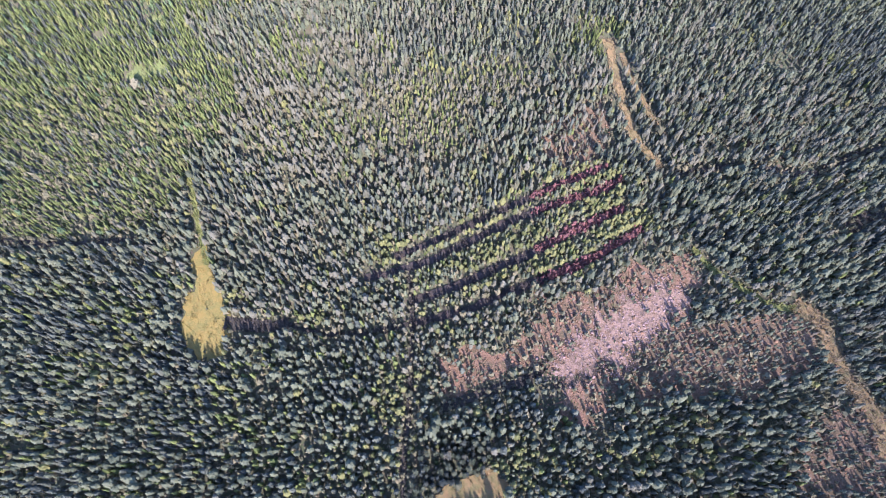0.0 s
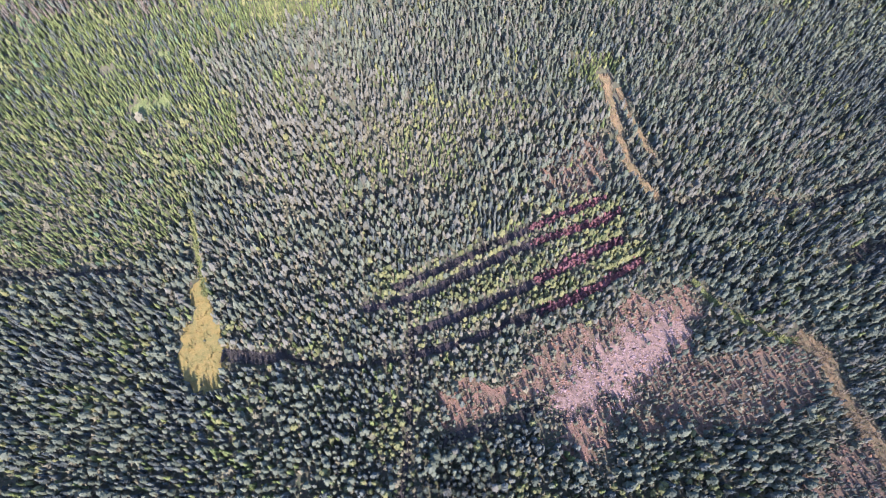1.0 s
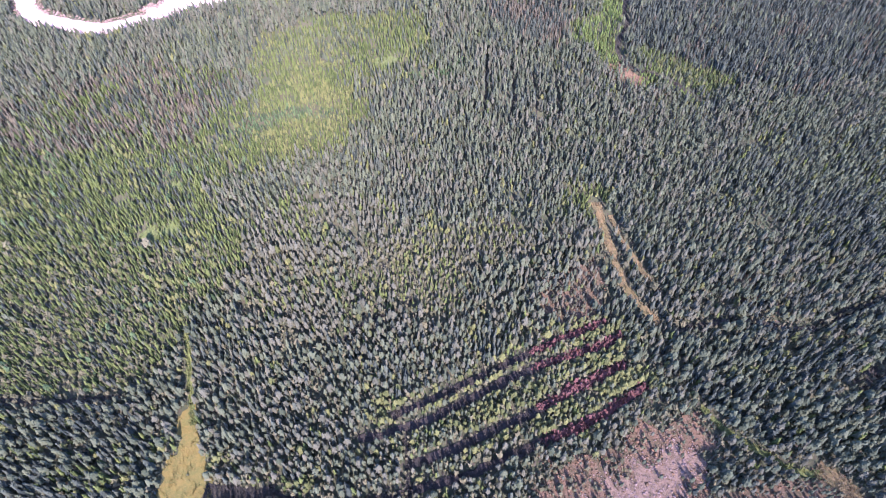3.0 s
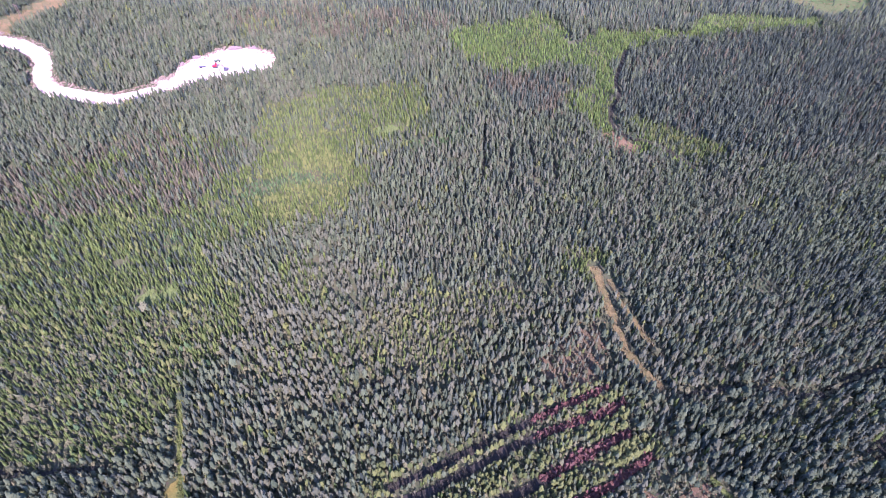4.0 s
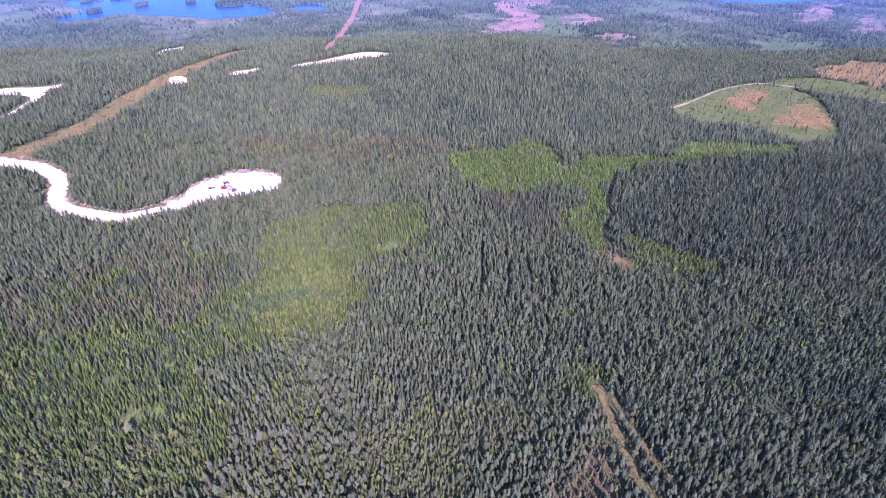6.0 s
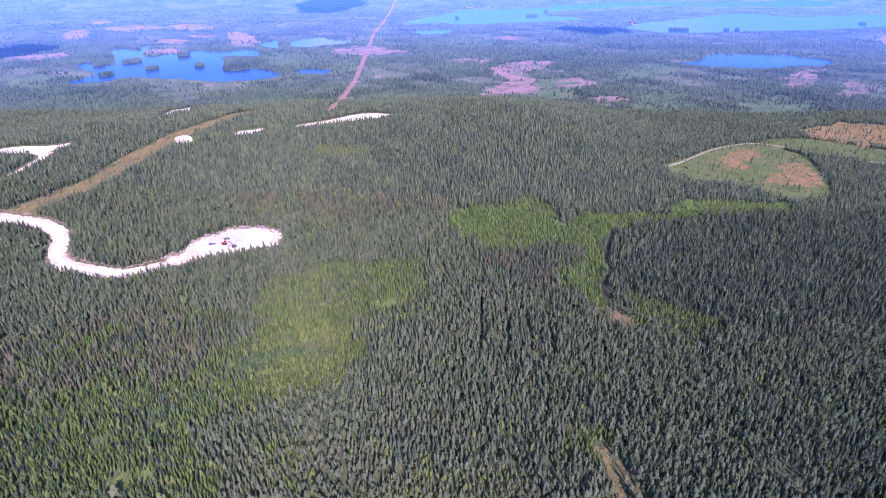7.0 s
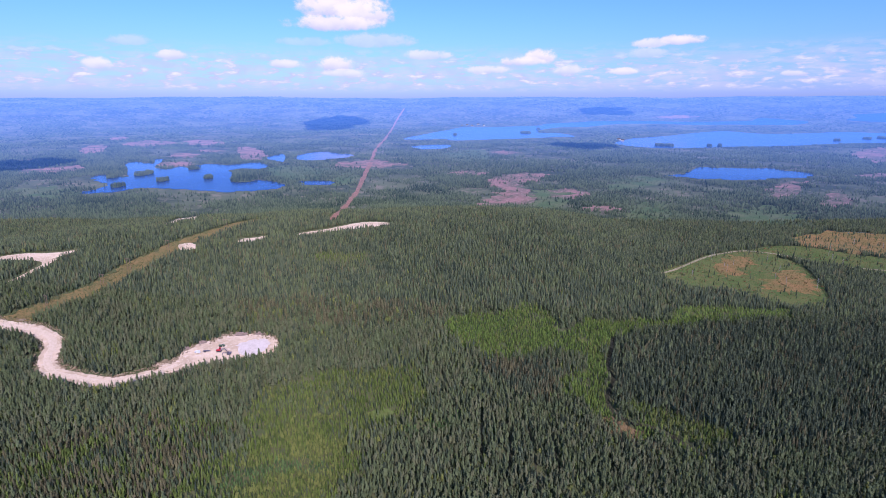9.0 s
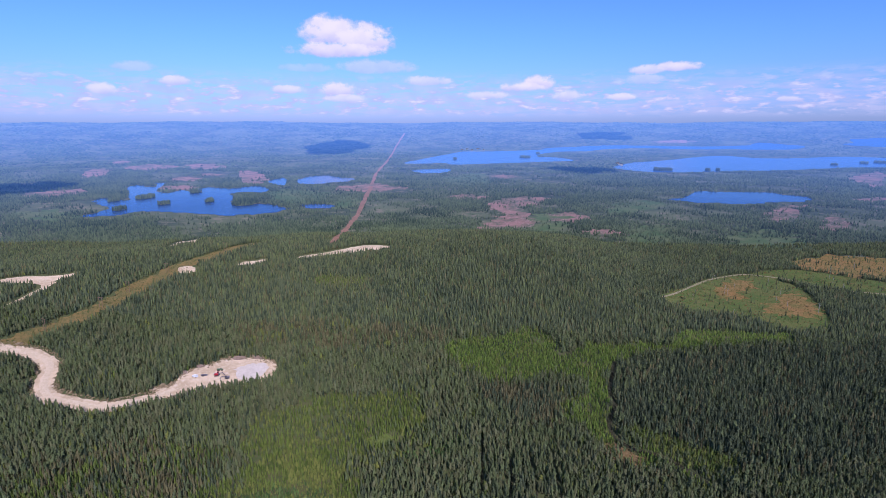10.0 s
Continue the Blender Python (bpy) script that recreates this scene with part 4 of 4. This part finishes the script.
for lod, r0, r1, thin in BELTS:
    by = {}
    for s, p, h in plant(lod, r0, r1, thin):
        by.setdefault(s, []).append((p, h))
    for s, lots in by.items():
        shape, mat, name, label = SPECIES[s]
        p, h = np.vstack([a for a, _ in lots]), np.concatenate([b for _, b in lots])
        if not len(p):
            continue
        shapes = variants(shape, lod, 11 + lod)
        if lod == 0:
            alone = (p[:, 0] > 2) & (p[:, 0] < 34) & (p[:, 1] > 63) & (p[:, 1] < 89)
            single_trees(s, shape, mat, p[alone], h[alone])
            p, h = p[~alone], h[~alone]
            near = (abs(p[:, 0]) < 13) & (p[:, 1] < 12) & (p[:, 1] > -12)
            full_trees(s, mat, p[near], h[near])
            p, h = p[~near], h[~near]
        v, f, t = grow(shapes, p, h, (1.16, 1.0, 1.05)[lod], rng)
        tagged(new(name, mesh_of(name, v, f, mat, t)), label, "forest", kind="stuff")
# low undergrowth between the nearer trees
p = scatter(1.75, -48, 150)
shut = np.zeros(len(p), bool)
for k, q in opens:
    if k in ("meadow", "tan", "greenmeadow", "boulder", "slash", "brownfloor"):
        shut |= inside(q, *p.T) & (rng.random(len(p)) < {"boulder": .92, "slash": .7, "brownfloor": .6}.get(k, .97))
for k, wd, q in rides:
    if k in ("grass_ride", "lime_ride", "strip_gap") or wd > 4:
        shut |= near_line(q, *p.T) < wd * .45
p = p[~shut]
under_eye = (abs(p[:, 0]) < 16) & (abs(p[:, 1]) < 16)
for q, sprays in ((p[~under_eye], 9), (p[under_eye], 90)):
    v, f, t = grow([crown(np.random.default_rng(i), sprays, .0, .42, False, 3) for i in range(8)], q, 1.5 * np.exp(rng.normal(0, .35, len(q))), 1.0, rng)
    tagged(new("undergrowth", mesh_of("undergrowth", v, f, UNDERGROWTH, t)), "olive undergrowth of seedlings, birch shoots and heath", "undergrowth", kind="stuff")
# red-leaved brush at the east end of the felled strips
for k, wd, q in rides:
    if k == "strip_gap":
        q = q[q[:, 0] > 31]
        a = rng.integers(0, len(q), len(q) * 12)
        p = q[a] + rng.normal(0, 1, (len(a), 2)) * (1.1, wd * .32)
        v, f, t = grow([crown(np.random.default_rng(i), 14, .0, .36, False, 3) for i in range(6)], p, 1.35 * np.exp(rng.normal(0, .3, len(p))), 1.0, rng)
        tagged(new("red_shrubs", mesh_of("red_shrubs", v, f, REDLEAF, t)), "red-leaved shrubs in a felled strip", "shrubs", kind="stuff")
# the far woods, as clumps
for r0, r1, sp, hh in ((800, 1300, 3.9, 6.8), (1300, 2000, 7, 7), (2000, 3200, 15, 6), (3200, 4700, 26, 5.5)):
    p = scatter(sp, r0, r1)
    p = p[~open_ground(p[:, 0], p[:, 1])]
    if r0 > 700:
        for q in lakes:
            p = p[~inside(q, *(p + p / np.linalg.norm(p, axis=1)[:, None] * (70 if r0 > 1500 else 28)).T)]
    fx, fy = p[:, 0], p[:, 1]
    fx, fy = (fx, fy) if r0 < 1300 else (fx / 1.7, fy / 1.7)
    grown = np.sin(fx / 47 + 2 * np.sin(fy / 130)) + np.sin(fy / 61 + np.sin(fx / 90)) + .8 * np.sin(fx / 19 + fy / 23) + .7 * np.sin(fy / 17 - fx / 41)
    p = p[rng.random(len(p)) < np.clip(.62 + .42 * grown, .06, .97)]
    h = hh * rng.uniform(.6, 1.15, len(p))
    v, f, t = grow(variants("cone", 2, 5)[::2], p, h, sp * .45 / (hh * .13), rng)
    tagged(new("distant_woods", mesh_of("distant_woods", v, f, FARWOOD, t)), "distant dark blue-green woods", "forest", kind="stuff")

# ---- low growth, stones and slash ----


def blades(r, n=7):
    """A tuft of grass: thin leaning blades."""
    v, f = [], []
    for i in range(n):
        a, o = r.uniform(0, 6.3), r.uniform(.05, .35)
        c, d = math.cos(a), math.sin(a)
        lean = r.uniform(.25, .9)
        q = np.array([(c * o - d * .12, d * o + c * .12, -.3), (c * o + d * .12, d * o - c * .12, -.3), (c * (o + lean), d * (o + lean), r.uniform(.7, 1.5))])
        f.append((3 * i, 3 * i + 1, 3 * i + 2))
        v.append(q)
    return np.vstack(v), np.array(f)


def strewn(name, label, category, mat, poly, count, size, flat=.6, margin=0.0):
    """Small lumps strewn inside an outline, as one mesh."""
    lo, hi = poly.min(0) - margin, poly.max(0) + margin
    p = rng.uniform(lo, hi, (count * 4, 2))
    k = inside(poly, p[:, 0], p[:, 1])
    if margin:
        k |= near_line(np.vstack([poly, poly[:1]]), p[:, 0], p[:, 1]) < margin * rng.random(len(p)) ** 2
    p = p[k][:count]
    r = np.random.default_rng(3)
    shapes = []
    for _ in range(6):
        v, f = blades(r) if category in ("grass", "plants") else tuft(r, (0, 0, .25), 1, 1, flat)
        shapes.append((v, f))
    v, f, t = grow(shapes, p, size * np.exp(rng.normal(0, .45, len(p))), 1.0, rng)
    v[:, 2] += .3
    return tagged(new(name, mesh_of(name, v, f, mat, t)), label, category, kind="stuff")


STONE = soil("pale_stone", (.34, .25, .14), (.20, .15, .08), (.43, .335, .21), .8)
TWIGS = soil("dry_slash", (.285, .17, .065), (.15, .105, .04), (.36, .255, .115), .5)
TUSSOCK = soil("grass_tussocks", (.22, .185, .075), (.16, .155, .06), (.27, .20, .09), .6)
ROADWAY = soil("rolled_gravel", (.66, .52, .35), (.58, .45, .29), (.70, .57, .41), .5)
HEATH = soil("low_heath", (.095, .13, .035), (.145, .145, .045), (.19, .145, .07), .2)
for k, p in opens:
    area = .5 * abs(np.sum(p[:, 0] * np.roll(p[:, 1], 1) - p[:, 1] * np.roll(p[:, 0], 1)))
    if k == "boulder":
        strewn("stones", "loose pale stones of all sizes", "stones", STONE, p, int(area * 6), .2, .6, 4)
    elif k == "slash":
        strewn("logging_slash", "pinkish heaps of branches left from felling", "slash", TWIGS, p, int(area * 1.7), .2, .5, 6)
        strewn("low_heath", "low olive heath and seedlings", "plants", HEATH, p, int(area * .25), .6, .8, 6)
    elif k == "brownfloor":
        strewn("logging_slash", "brown twigs and dead grass under thinned trees", "slash", TWIGS, p, int(area * .6), .26, .5, 5)
    elif k in ("meadow", "tan", "greenmeadow"):
        strewn("grass_tussocks", "yellow tussocks of dry grass", "grass", SOILS[k], p, int(area * 1.4), .4, .7, 2.5)
    elif k in ("clearcut", "redcut"):
        strewn("low_heath", "olive seedlings and heath on a clearcut", "plants", HEATH, p, min(5000, int(area * .16)), .5, .8, 4)
        strewn("logging_slash", "reddish branches left on a clearcut", "slash", TWIGS, p, min(3000, int(area * .06)), .5, .35)
for k, wd, p in rides:
    if k in ("grass_ride", "ditch_shade_ride", "lime_ride", "strip_gap", "power_corridor"):
        n = min(3000, int(len(p) * (14 if k == "power_corridor" else 6) * wd ** .5))
        a, d = rng.integers(0, len(p) - 1, n), np.gradient(p, axis=0)
        q = p[a] + d[a] * rng.random((n, 1)) + np.stack([-d[a, 1], d[a, 0]], -1) / np.linalg.norm(d[a], axis=1)[:, None] * rng.uniform(-.6, .6, (n, 1)) * wd
        v, f, t = grow([blades(np.random.default_rng(i)) for i in range(5)], q, .55 * np.exp(rng.normal(0, .45, n)), 1.0, rng)
        v[:, 2] += .3
        tagged(new("tussocks", mesh_of("tussocks", v, f, {"grass_ride": TUSSOCK, "lime_ride": SOILS["lime_ride"], "strip_gap": SOILS["ditch_shade_ride"], "ditch_shade_ride": SOILS["ditch_shade_ride"]}.get(k, HEATH), t)), "tufts of grass and brush along a ride", "grass", kind="stuff")
    if k == "gravel_road" and wd > 8:
        ribbon("roadway", p, 4.8, ROADWAY, .72, "smooth pale running surface of the gravel road")
        a = rng.integers(0, len(p), 1500)
        side = rng.choice([-1, 1], 1500) * rng.uniform(.46, .85, 1500) * wd
        d = np.gradient(p, axis=0)
        q = p[a] + np.stack([-d[a, 1], d[a, 0]], -1) / np.linalg.norm(d[a], axis=1)[:, None] * side[:, None] + rng.normal(0, .5, (1500, 2))
        v, f, t = grow([tuft(np.random.default_rng(i), (0, 0, .2), 1, 1, .6) for i in range(5)], q, .45 * np.exp(rng.normal(0, .5, 1500)), 1.0, rng)
        v[:, 2] += .25
        tagged(new("roadside_stones", mesh_of("roadside_stones", v, f, STONE, t)), "blasted stones along the gravel road", "stones", kind="stuff")
for p in pads[:1]:
    q = p[rng.integers(0, len(p), 900)] + rng.normal(0, 1.6, (900, 2))
    v, f, t = grow([tuft(np.random.default_rng(i), (0, 0, .2), 1, 1, .7) for i in range(5)], q, .5 * np.exp(rng.normal(0, .5, 900)), 1.0, rng)
    v[:, 2] += .3
    tagged(new("spoil_stones", mesh_of("spoil_stones", v, f, STONE, t)), "stones and spoil heaped round the pad", "stones", kind="stuff")

# ---- islands ----
ISLANDS = [(-585, 1148, 11), (-504, 1184, 9), (-638, 1077, 11), (-706, 1176, 10), (-662, 1222, 17), (-590, 1313, 12), (-422, 1172, 26), (385, 2622, 24), (748, 1924, 16), (775, 1912, 14), (906, 1900, 7), (941, 1900, 6), (1507, 2142, 10), (1680, 2220, 12), (1775, 2253, 22), (54.3, 2493, 8), (495, 2919, 10)]
for x, y, r in ISLANDS:
    a = np.arange(18) / 18 * 2 * np.pi
    q = np.stack([x + np.cos(a) * r * rng.uniform(.8, 1.15, 18), y + np.sin(a) * r * 1.5 * rng.uniform(.8, 1.15, 18)], -1)
    isle = patch("island", q, LOWLAND, 1.2, max(4, r / 3), "small wooded island in the lake", "island")
    p = rng.uniform(-1, 1, (int(r * 9), 2))
    p = p[np.hypot(*p.T) < 1] * (r, r * 1.5) + (x, y)
    v, f, t = grow(variants("cone", 2, 5), p, rng.uniform(6, 10, len(p)) * (1 if y < 1500 else 1.3), 1.6, rng)
    tagged(new("island_trees", mesh_of("island_trees", v, f, FARWOOD, t)), "dark trees on a small island", "forest", kind="stuff")

# ---- clouds over the plateau, whose shade lies on the lowland ----
CLOUD, g = material("cloud_white")
finish(g, (.85, .85, .87, 1), 1.0, None, 0)
for (x, y), ax, ay in (((-631, 3260), 190, 420), ((-1057, 1366), 110, 130), ((497, 1945), 110, 110), ((1092, 3738), 190, 200)):
    bm = bmesh.new()
    for _ in range(14):
        a, d = rng.uniform(0, 6.28), rng.random() ** .6
        m = Matrix.Translation((math.cos(a) * d * ax * .7, math.sin(a) * d * ay * .7, rng.uniform(-10, 25)))
        bmesh.ops.create_icosphere(bm, subdivisions=2, radius=1, matrix=m @ Matrix.Diagonal((ax * rng.uniform(.3, .5), ay * rng.uniform(.3, .5), rng.uniform(30, 55), 1)))
    for v in bm.verts:
        v.co += v.normal * noise.noise(v.co * .012) * 18
    me = bpy.data.meshes.new("cloud")
    bm.to_mesh(me)
    bm.free()
    me.materials.append(CLOUD)
    ob = tagged(new("cloud", me), "white cumulus cloud drifting high over the plateau", "cloud", "cumulus clouds")
    ob.location = Vector((x, y, float(land(x, y)))) + SUN * 1800

# ---- things ----


def part(name, bm, mat, parent, label=""):
    me = bpy.data.meshes.new(name)
    bm.to_mesh(me)
    bm.free()
    me.materials.append(mat)
    ob = new(name, me)
    ob.parent = parent
    return tagged(ob, label)


def box(sx, sy, sz, x=0, y=0, z=0, bevel=.06, turn=(0, 0, 0), taper=1.0):
    """A bevelled block centred at x, y, z."""
    bm = bmesh.new()
    bmesh.ops.create_cube(bm, size=1)
    for v in bm.verts:
        k = taper if v.co.z > 0 else 1
        v.co = (v.co.x * sx * k, v.co.y * sy * k, v.co.z * sz)
    if bevel:
        bmesh.ops.bevel(bm, geom=list(bm.edges), offset=bevel, segments=1, affect="EDGES")
    bm.transform(pose(x, y, z, *turn))
    return bm


def drum(r, length, x, y, z, turn=(90, 0, 0), n=14):
    bm = bmesh.new()
    bmesh.ops.create_cone(bm, cap_ends=True, segments=n, radius1=r, radius2=r, depth=length)
    bm.transform(pose(x, y, z, *turn))
    return bm


def paint(name, colour, rough=.4, metal=0.0):
    m, g = material(name)
    c = g.mix(g.span(g.noise(where(g), 2.5, 4), .4, .7), colour, [v * .7 + .03 for v in colour])
    finish(g, c, rough).inputs["Metallic"].default_value = metal
    return m


RED, WHITE, GREEN = paint("red_paint", (.55, .03, .035)), paint("white_paint", (.75, .75, .74)), paint("green_paint", (.11, .17, .07))
STEEL, RUBBER, GLASS = paint("dusty_steel", (.22, .2, .22), .5, .6), paint("black_rubber", (.03, .03, .03), .9), paint("dark_glass", (.03, .04, .05), .08)


def at_pad(name, label, category, x, y, turn):
    base = tagged(new(name), label, category)
    base.matrix_world = pose(x, y, float(land(x, y)) + .5, 0, 0, turn)
    return base


def excavator(x, y, turn, mat, name, label, k=1.0):
    e = at_pad(name, label, "excavator", x, y, turn)
    e.scale = (k, k, k)
    for s in (-1, 1):
        t = part("track", box(4.4, .6, .9, 0, s * 1.15, .45, .22), RUBBER, e, "black rubber-padded track")
        for i in range(4):
            part("roller", drum(.25, .64, -1.5 + i, s * 1.15, .42), STEEL, t)
    part("undercarriage", box(2.4, 1.7, .5, 0, 0, .75), STEEL, e)
    b = part("house", box(3.2, 2.7, 1.2, -.5, 0, 1.65, .15), mat, e)
    part("counterweight", box(.8, 2.6, 1.1, -2.2, 0, 1.65, .25), STEEL, b, "grey counterweight")
    c = part("cab", box(1.6, 1.1, 1.7, .7, .75, 2.7, .1, taper=.88), mat, e)
    part("window", box(1.3, 1.14, .8, .72, .75, 2.95, .03), GLASS, c, "dark cab window")
    bo = part("boom", box(4.2, .4, .5, 2.9, -.2, 2.5, .06, (0, -12, 0)), STEEL, e, "dusty grey boom")
    part("ram", drum(.09, 2.2, 1.9, -.2, 2.2, (0, 50, 0), 8), STEEL, bo)
    st = part("stick", box(2.6, .32, .4, 5.5, -.2, 2.1, .05, (0, 50, 0)), STEEL, e, "dusty grey stick")
    part("bucket", box(.9, 1.1, .8, 6.3, -.2, .9, .2, (0, 30, 0), .7), STEEL, st, "steel bucket")
    return e


def pickup(x, y, turn):
    v = at_pad("van", "small white works van parked on the gravel pad", "van", x, y, turn)
    v.scale = (.85, .85, .85)
    b = part("body", box(4.8, 1.9, 1.0, 0, 0, .9, .18), WHITE, v)
    part("roof", box(3.4, 1.8, .9, -.5, 0, 1.8, .2, taper=.88), WHITE, v)
    part("windscreen", box(.1, 1.5, .6, 1.12, 0, 1.75, .02, (0, -22, 0)), GLASS, v, "dark windscreen")
    part("bumper", box(.2, 1.85, .3, 2.4, 0, .55, .05), STEEL, b)
    for i in (-1, 1):
        part("headlight", box(.08, .3, .2, 2.41, i * .65, .95, .02), GLASS, b)
        for q in (-1.5, 1.5):
            w_ = part("wheel", drum(.36, .24, q, i * .86, .36), RUBBER, v)
            part("rim", drum(.2, .26, q, i * .86, .36), STEEL, w_)


def trailer(x, y, turn):
    v = at_pad("trailer", "grey flat trailer loaded with steel sections", "trailer", x, y, turn)
    v.scale = (.75, .75, .75)
    part("bed", box(6.0, 2.3, .3, 0, 0, 1.0, .05), STEEL, v)
    part("drawbar", box(1.6, .2, .2, 3.7, 0, .85, .03), STEEL, v)
    for i in range(4):
        part("steel_section", box(5.2, .3, .35, -.2, -.8 + i * .5, 1.35, .04), STEEL, v)
    for i in (-1, 1):
        for q in (-1.6, -.6):
            part("wheel", drum(.42, .3, q, i * .95, .42), RUBBER, v)


def dumper(x, y, turn):
    v = at_pad("dumper", "small green articulated dumper on the pad", "dumper", x, y, turn)
    v.scale = (.7, .7, .7)
    part("skip", box(3.2, 2.0, 1.0, -1.3, 0, 1.6, .1, (0, 4, 0), 1.15), GREEN, v)
    part("bonnet", box(1.8, 1.5, .9, 2.2, 0, 1.3, .15), GREEN, v)
    c = part("cab", box(1.2, 1.4, 1.4, 1.0, 0, 2.1, .08, taper=.9), GREEN, v)
    part("window", box(1.0, 1.44, .7, 1.02, 0, 2.35, .02), GLASS, c)
    for i in (-1, 1):
        for q in (-2.0, -.6, 1.9):
            part("wheel", drum(.6, .45, q, i * .95, .6), RUBBER, v)


excavator(-158.0, 356, 8, RED, "excavator", "red tracked excavator working on the gravel pad", .8)
trailer(-166.5, 355, 5)
pickup(-172.0, 353, 160)
dumper(-158.6, 363, 12)
excavator(-150.0, 353, 200, STEEL, "crusher_loader", "small dusty grey tracked loader beside the excavator", .7)


SPOIL = soil("spoil", (.33, .235, .17), (.25, .18, .12), (.4, .3, .23), .6)


def soil_heap(x, y, r, h):
    bm = bmesh.new()
    bmesh.ops.create_uvsphere(bm, u_segments=14, v_segments=8, radius=1)
    for v in bm.verts:
        k = 1 + .35 * noise.noise(v.co * 1.7 + Vector((x, y, 0)))
        v.co = (v.co.x * r * k, v.co.y * r * .7 * k, max(0, v.co.z) ** 1.3 * h * k)
    me = bpy.data.meshes.new("soil_heap")
    bm.to_mesh(me)
    bm.free()
    me.materials.append(SPOIL)
    tagged(new("soil_heap", me), "pale brown heap of spoil at the rim of the pad", "heap", "soil heaps").location = (x, y, float(land(x, y)) + .4)


for x, y, r, h in ((-164.9, 334, 3.5, 1.4), (-173.9, 327, 3, 1.2), (-183.1, 358, 4, 1.5), (-175.1, 368, 3.5, 1.2), (-151.2, 381, 5, 1.4), (-137.2, 382, 4, 1.2), (-154.9, 337, 3, 1.3)):
    soil_heap(x, y, r, h)


def power_pole(x, y, turn):
    """A wooden pole in two legs with a crossarm."""
    v = tagged(new("power_pole"), "weathered two-legged wooden power pole in the corridor", "power pole", "poles along the corridor")
    v.matrix_world = pose(x, y, float(land(x, y)), 0, 0, turn)
    for s in (-1, 1):
        part("leg", drum(.16, 11, s * 1.6, 0, 5.3, (0, 0, 0), 8), BARK, v)
    part("crossarm", box(6.4, .22, .28, 0, 0, 10.2, .03), BARK, v)
    for s in (-2.8, 0, 2.8):
        part("insulator", drum(.1, .7, s, 0, 9.75, (0, 0, 0), 6), GLASS, v)


line = [p for k, _, p in rides if k == "power_corridor"][0]
for i in (14, 24, 34, 44, 56):
    d = line[i + 1] - line[i]
    power_pole(*line[i], math.degrees(math.atan2(d[1], d[0])) + 90)


def house(x, y, turn, k):
    v = tagged(new("house"), "small pale house on the far lake shore", "house", "houses on the lake shore")
    v.matrix_world = pose(x, y, float(land(x, y)), 0, 0, turn)
    part("wall", box(11 * k, 7 * k, 4 * k, 0, 0, 2 * k, .1), WHITE, v)
    bm = bmesh.new()
    pts = [bm.verts.new(p) for p in ((-6 * k, -4.2 * k, 3.9 * k), (6 * k, -4.2 * k, 3.9 * k), (6 * k, 4.2 * k, 3.9 * k), (-6 * k, 4.2 * k, 3.9 * k), (-6 * k, 0, 7 * k), (6 * k, 0, 7 * k))]
    for f in ((0, 1, 5, 4), (2, 3, 4, 5), (0, 4, 3), (1, 2, 5), (3, 2, 1, 0)):
        bm.faces.new([pts[i] for i in f])
    r = part("roof", bm, STEEL, v, "grey gabled roof")
    part("chimney", box(.8 * k, .8 * k, 1.6 * k, 1.5 * k, 1.5 * k, 6.6 * k, .04), BARK, r)
    for s in (-3, 0, 3):
        part("window", box(1.4 * k, .1, 1.3 * k, s * k, -3.53 * k, 2.2 * k, .01), GLASS, v)


for x, y, a, k in ((108.3, 3180, 10, 1), (138.7, 3212, 60, 1.2), (165.9, 3179, -20, 1), (201.5, 3225, 30, 1.3), (231.8, 3193, 80, 1), (688, 2195, 20, 1.2), (690, 2151, -10, 1)):
    house(x, y, a, k)


def dead_tree(x, y, h):
    """A bare pale snag with broken branches."""
    v = tagged(new("dead_tree"), "bare pale dead tree standing on a clearcut", "tree", "snags on the clearcuts")
    v.matrix_world = pose(x, y, float(land(x, y)), rng.uniform(-3, 3), rng.uniform(-3, 3), rng.uniform(0, 360))
    part("trunk", drum(.11, h, 0, 0, h / 2 - .2, (0, 0, 0), 6), SNAG, v)
    for i in range(4):
        part("branch", drum(.06, 1.4, .5 * math.cos(i * 1.9), .5 * math.sin(i * 1.9), h * (.55 + .1 * i), (0, 55, math.degrees(i * 1.9)), 5), SNAG, v)


SNAG, g = material("bleached_wood")
finish(g, g.mix(g.noise(where(g), 4), (.30, .27, .24), (.45, .42, .37)), .9)
for k, p in opens:
    if k in ("clearcut", "redcut") and p[:, 1].mean() > 400:
        lo, hi = p.min(0), p.max(0)
        q = rng.uniform(lo, hi, (9, 2))
        for x, y in q[inside(p, q[:, 0], q[:, 1])]:
            dead_tree(x, y, rng.uniform(6, 10))
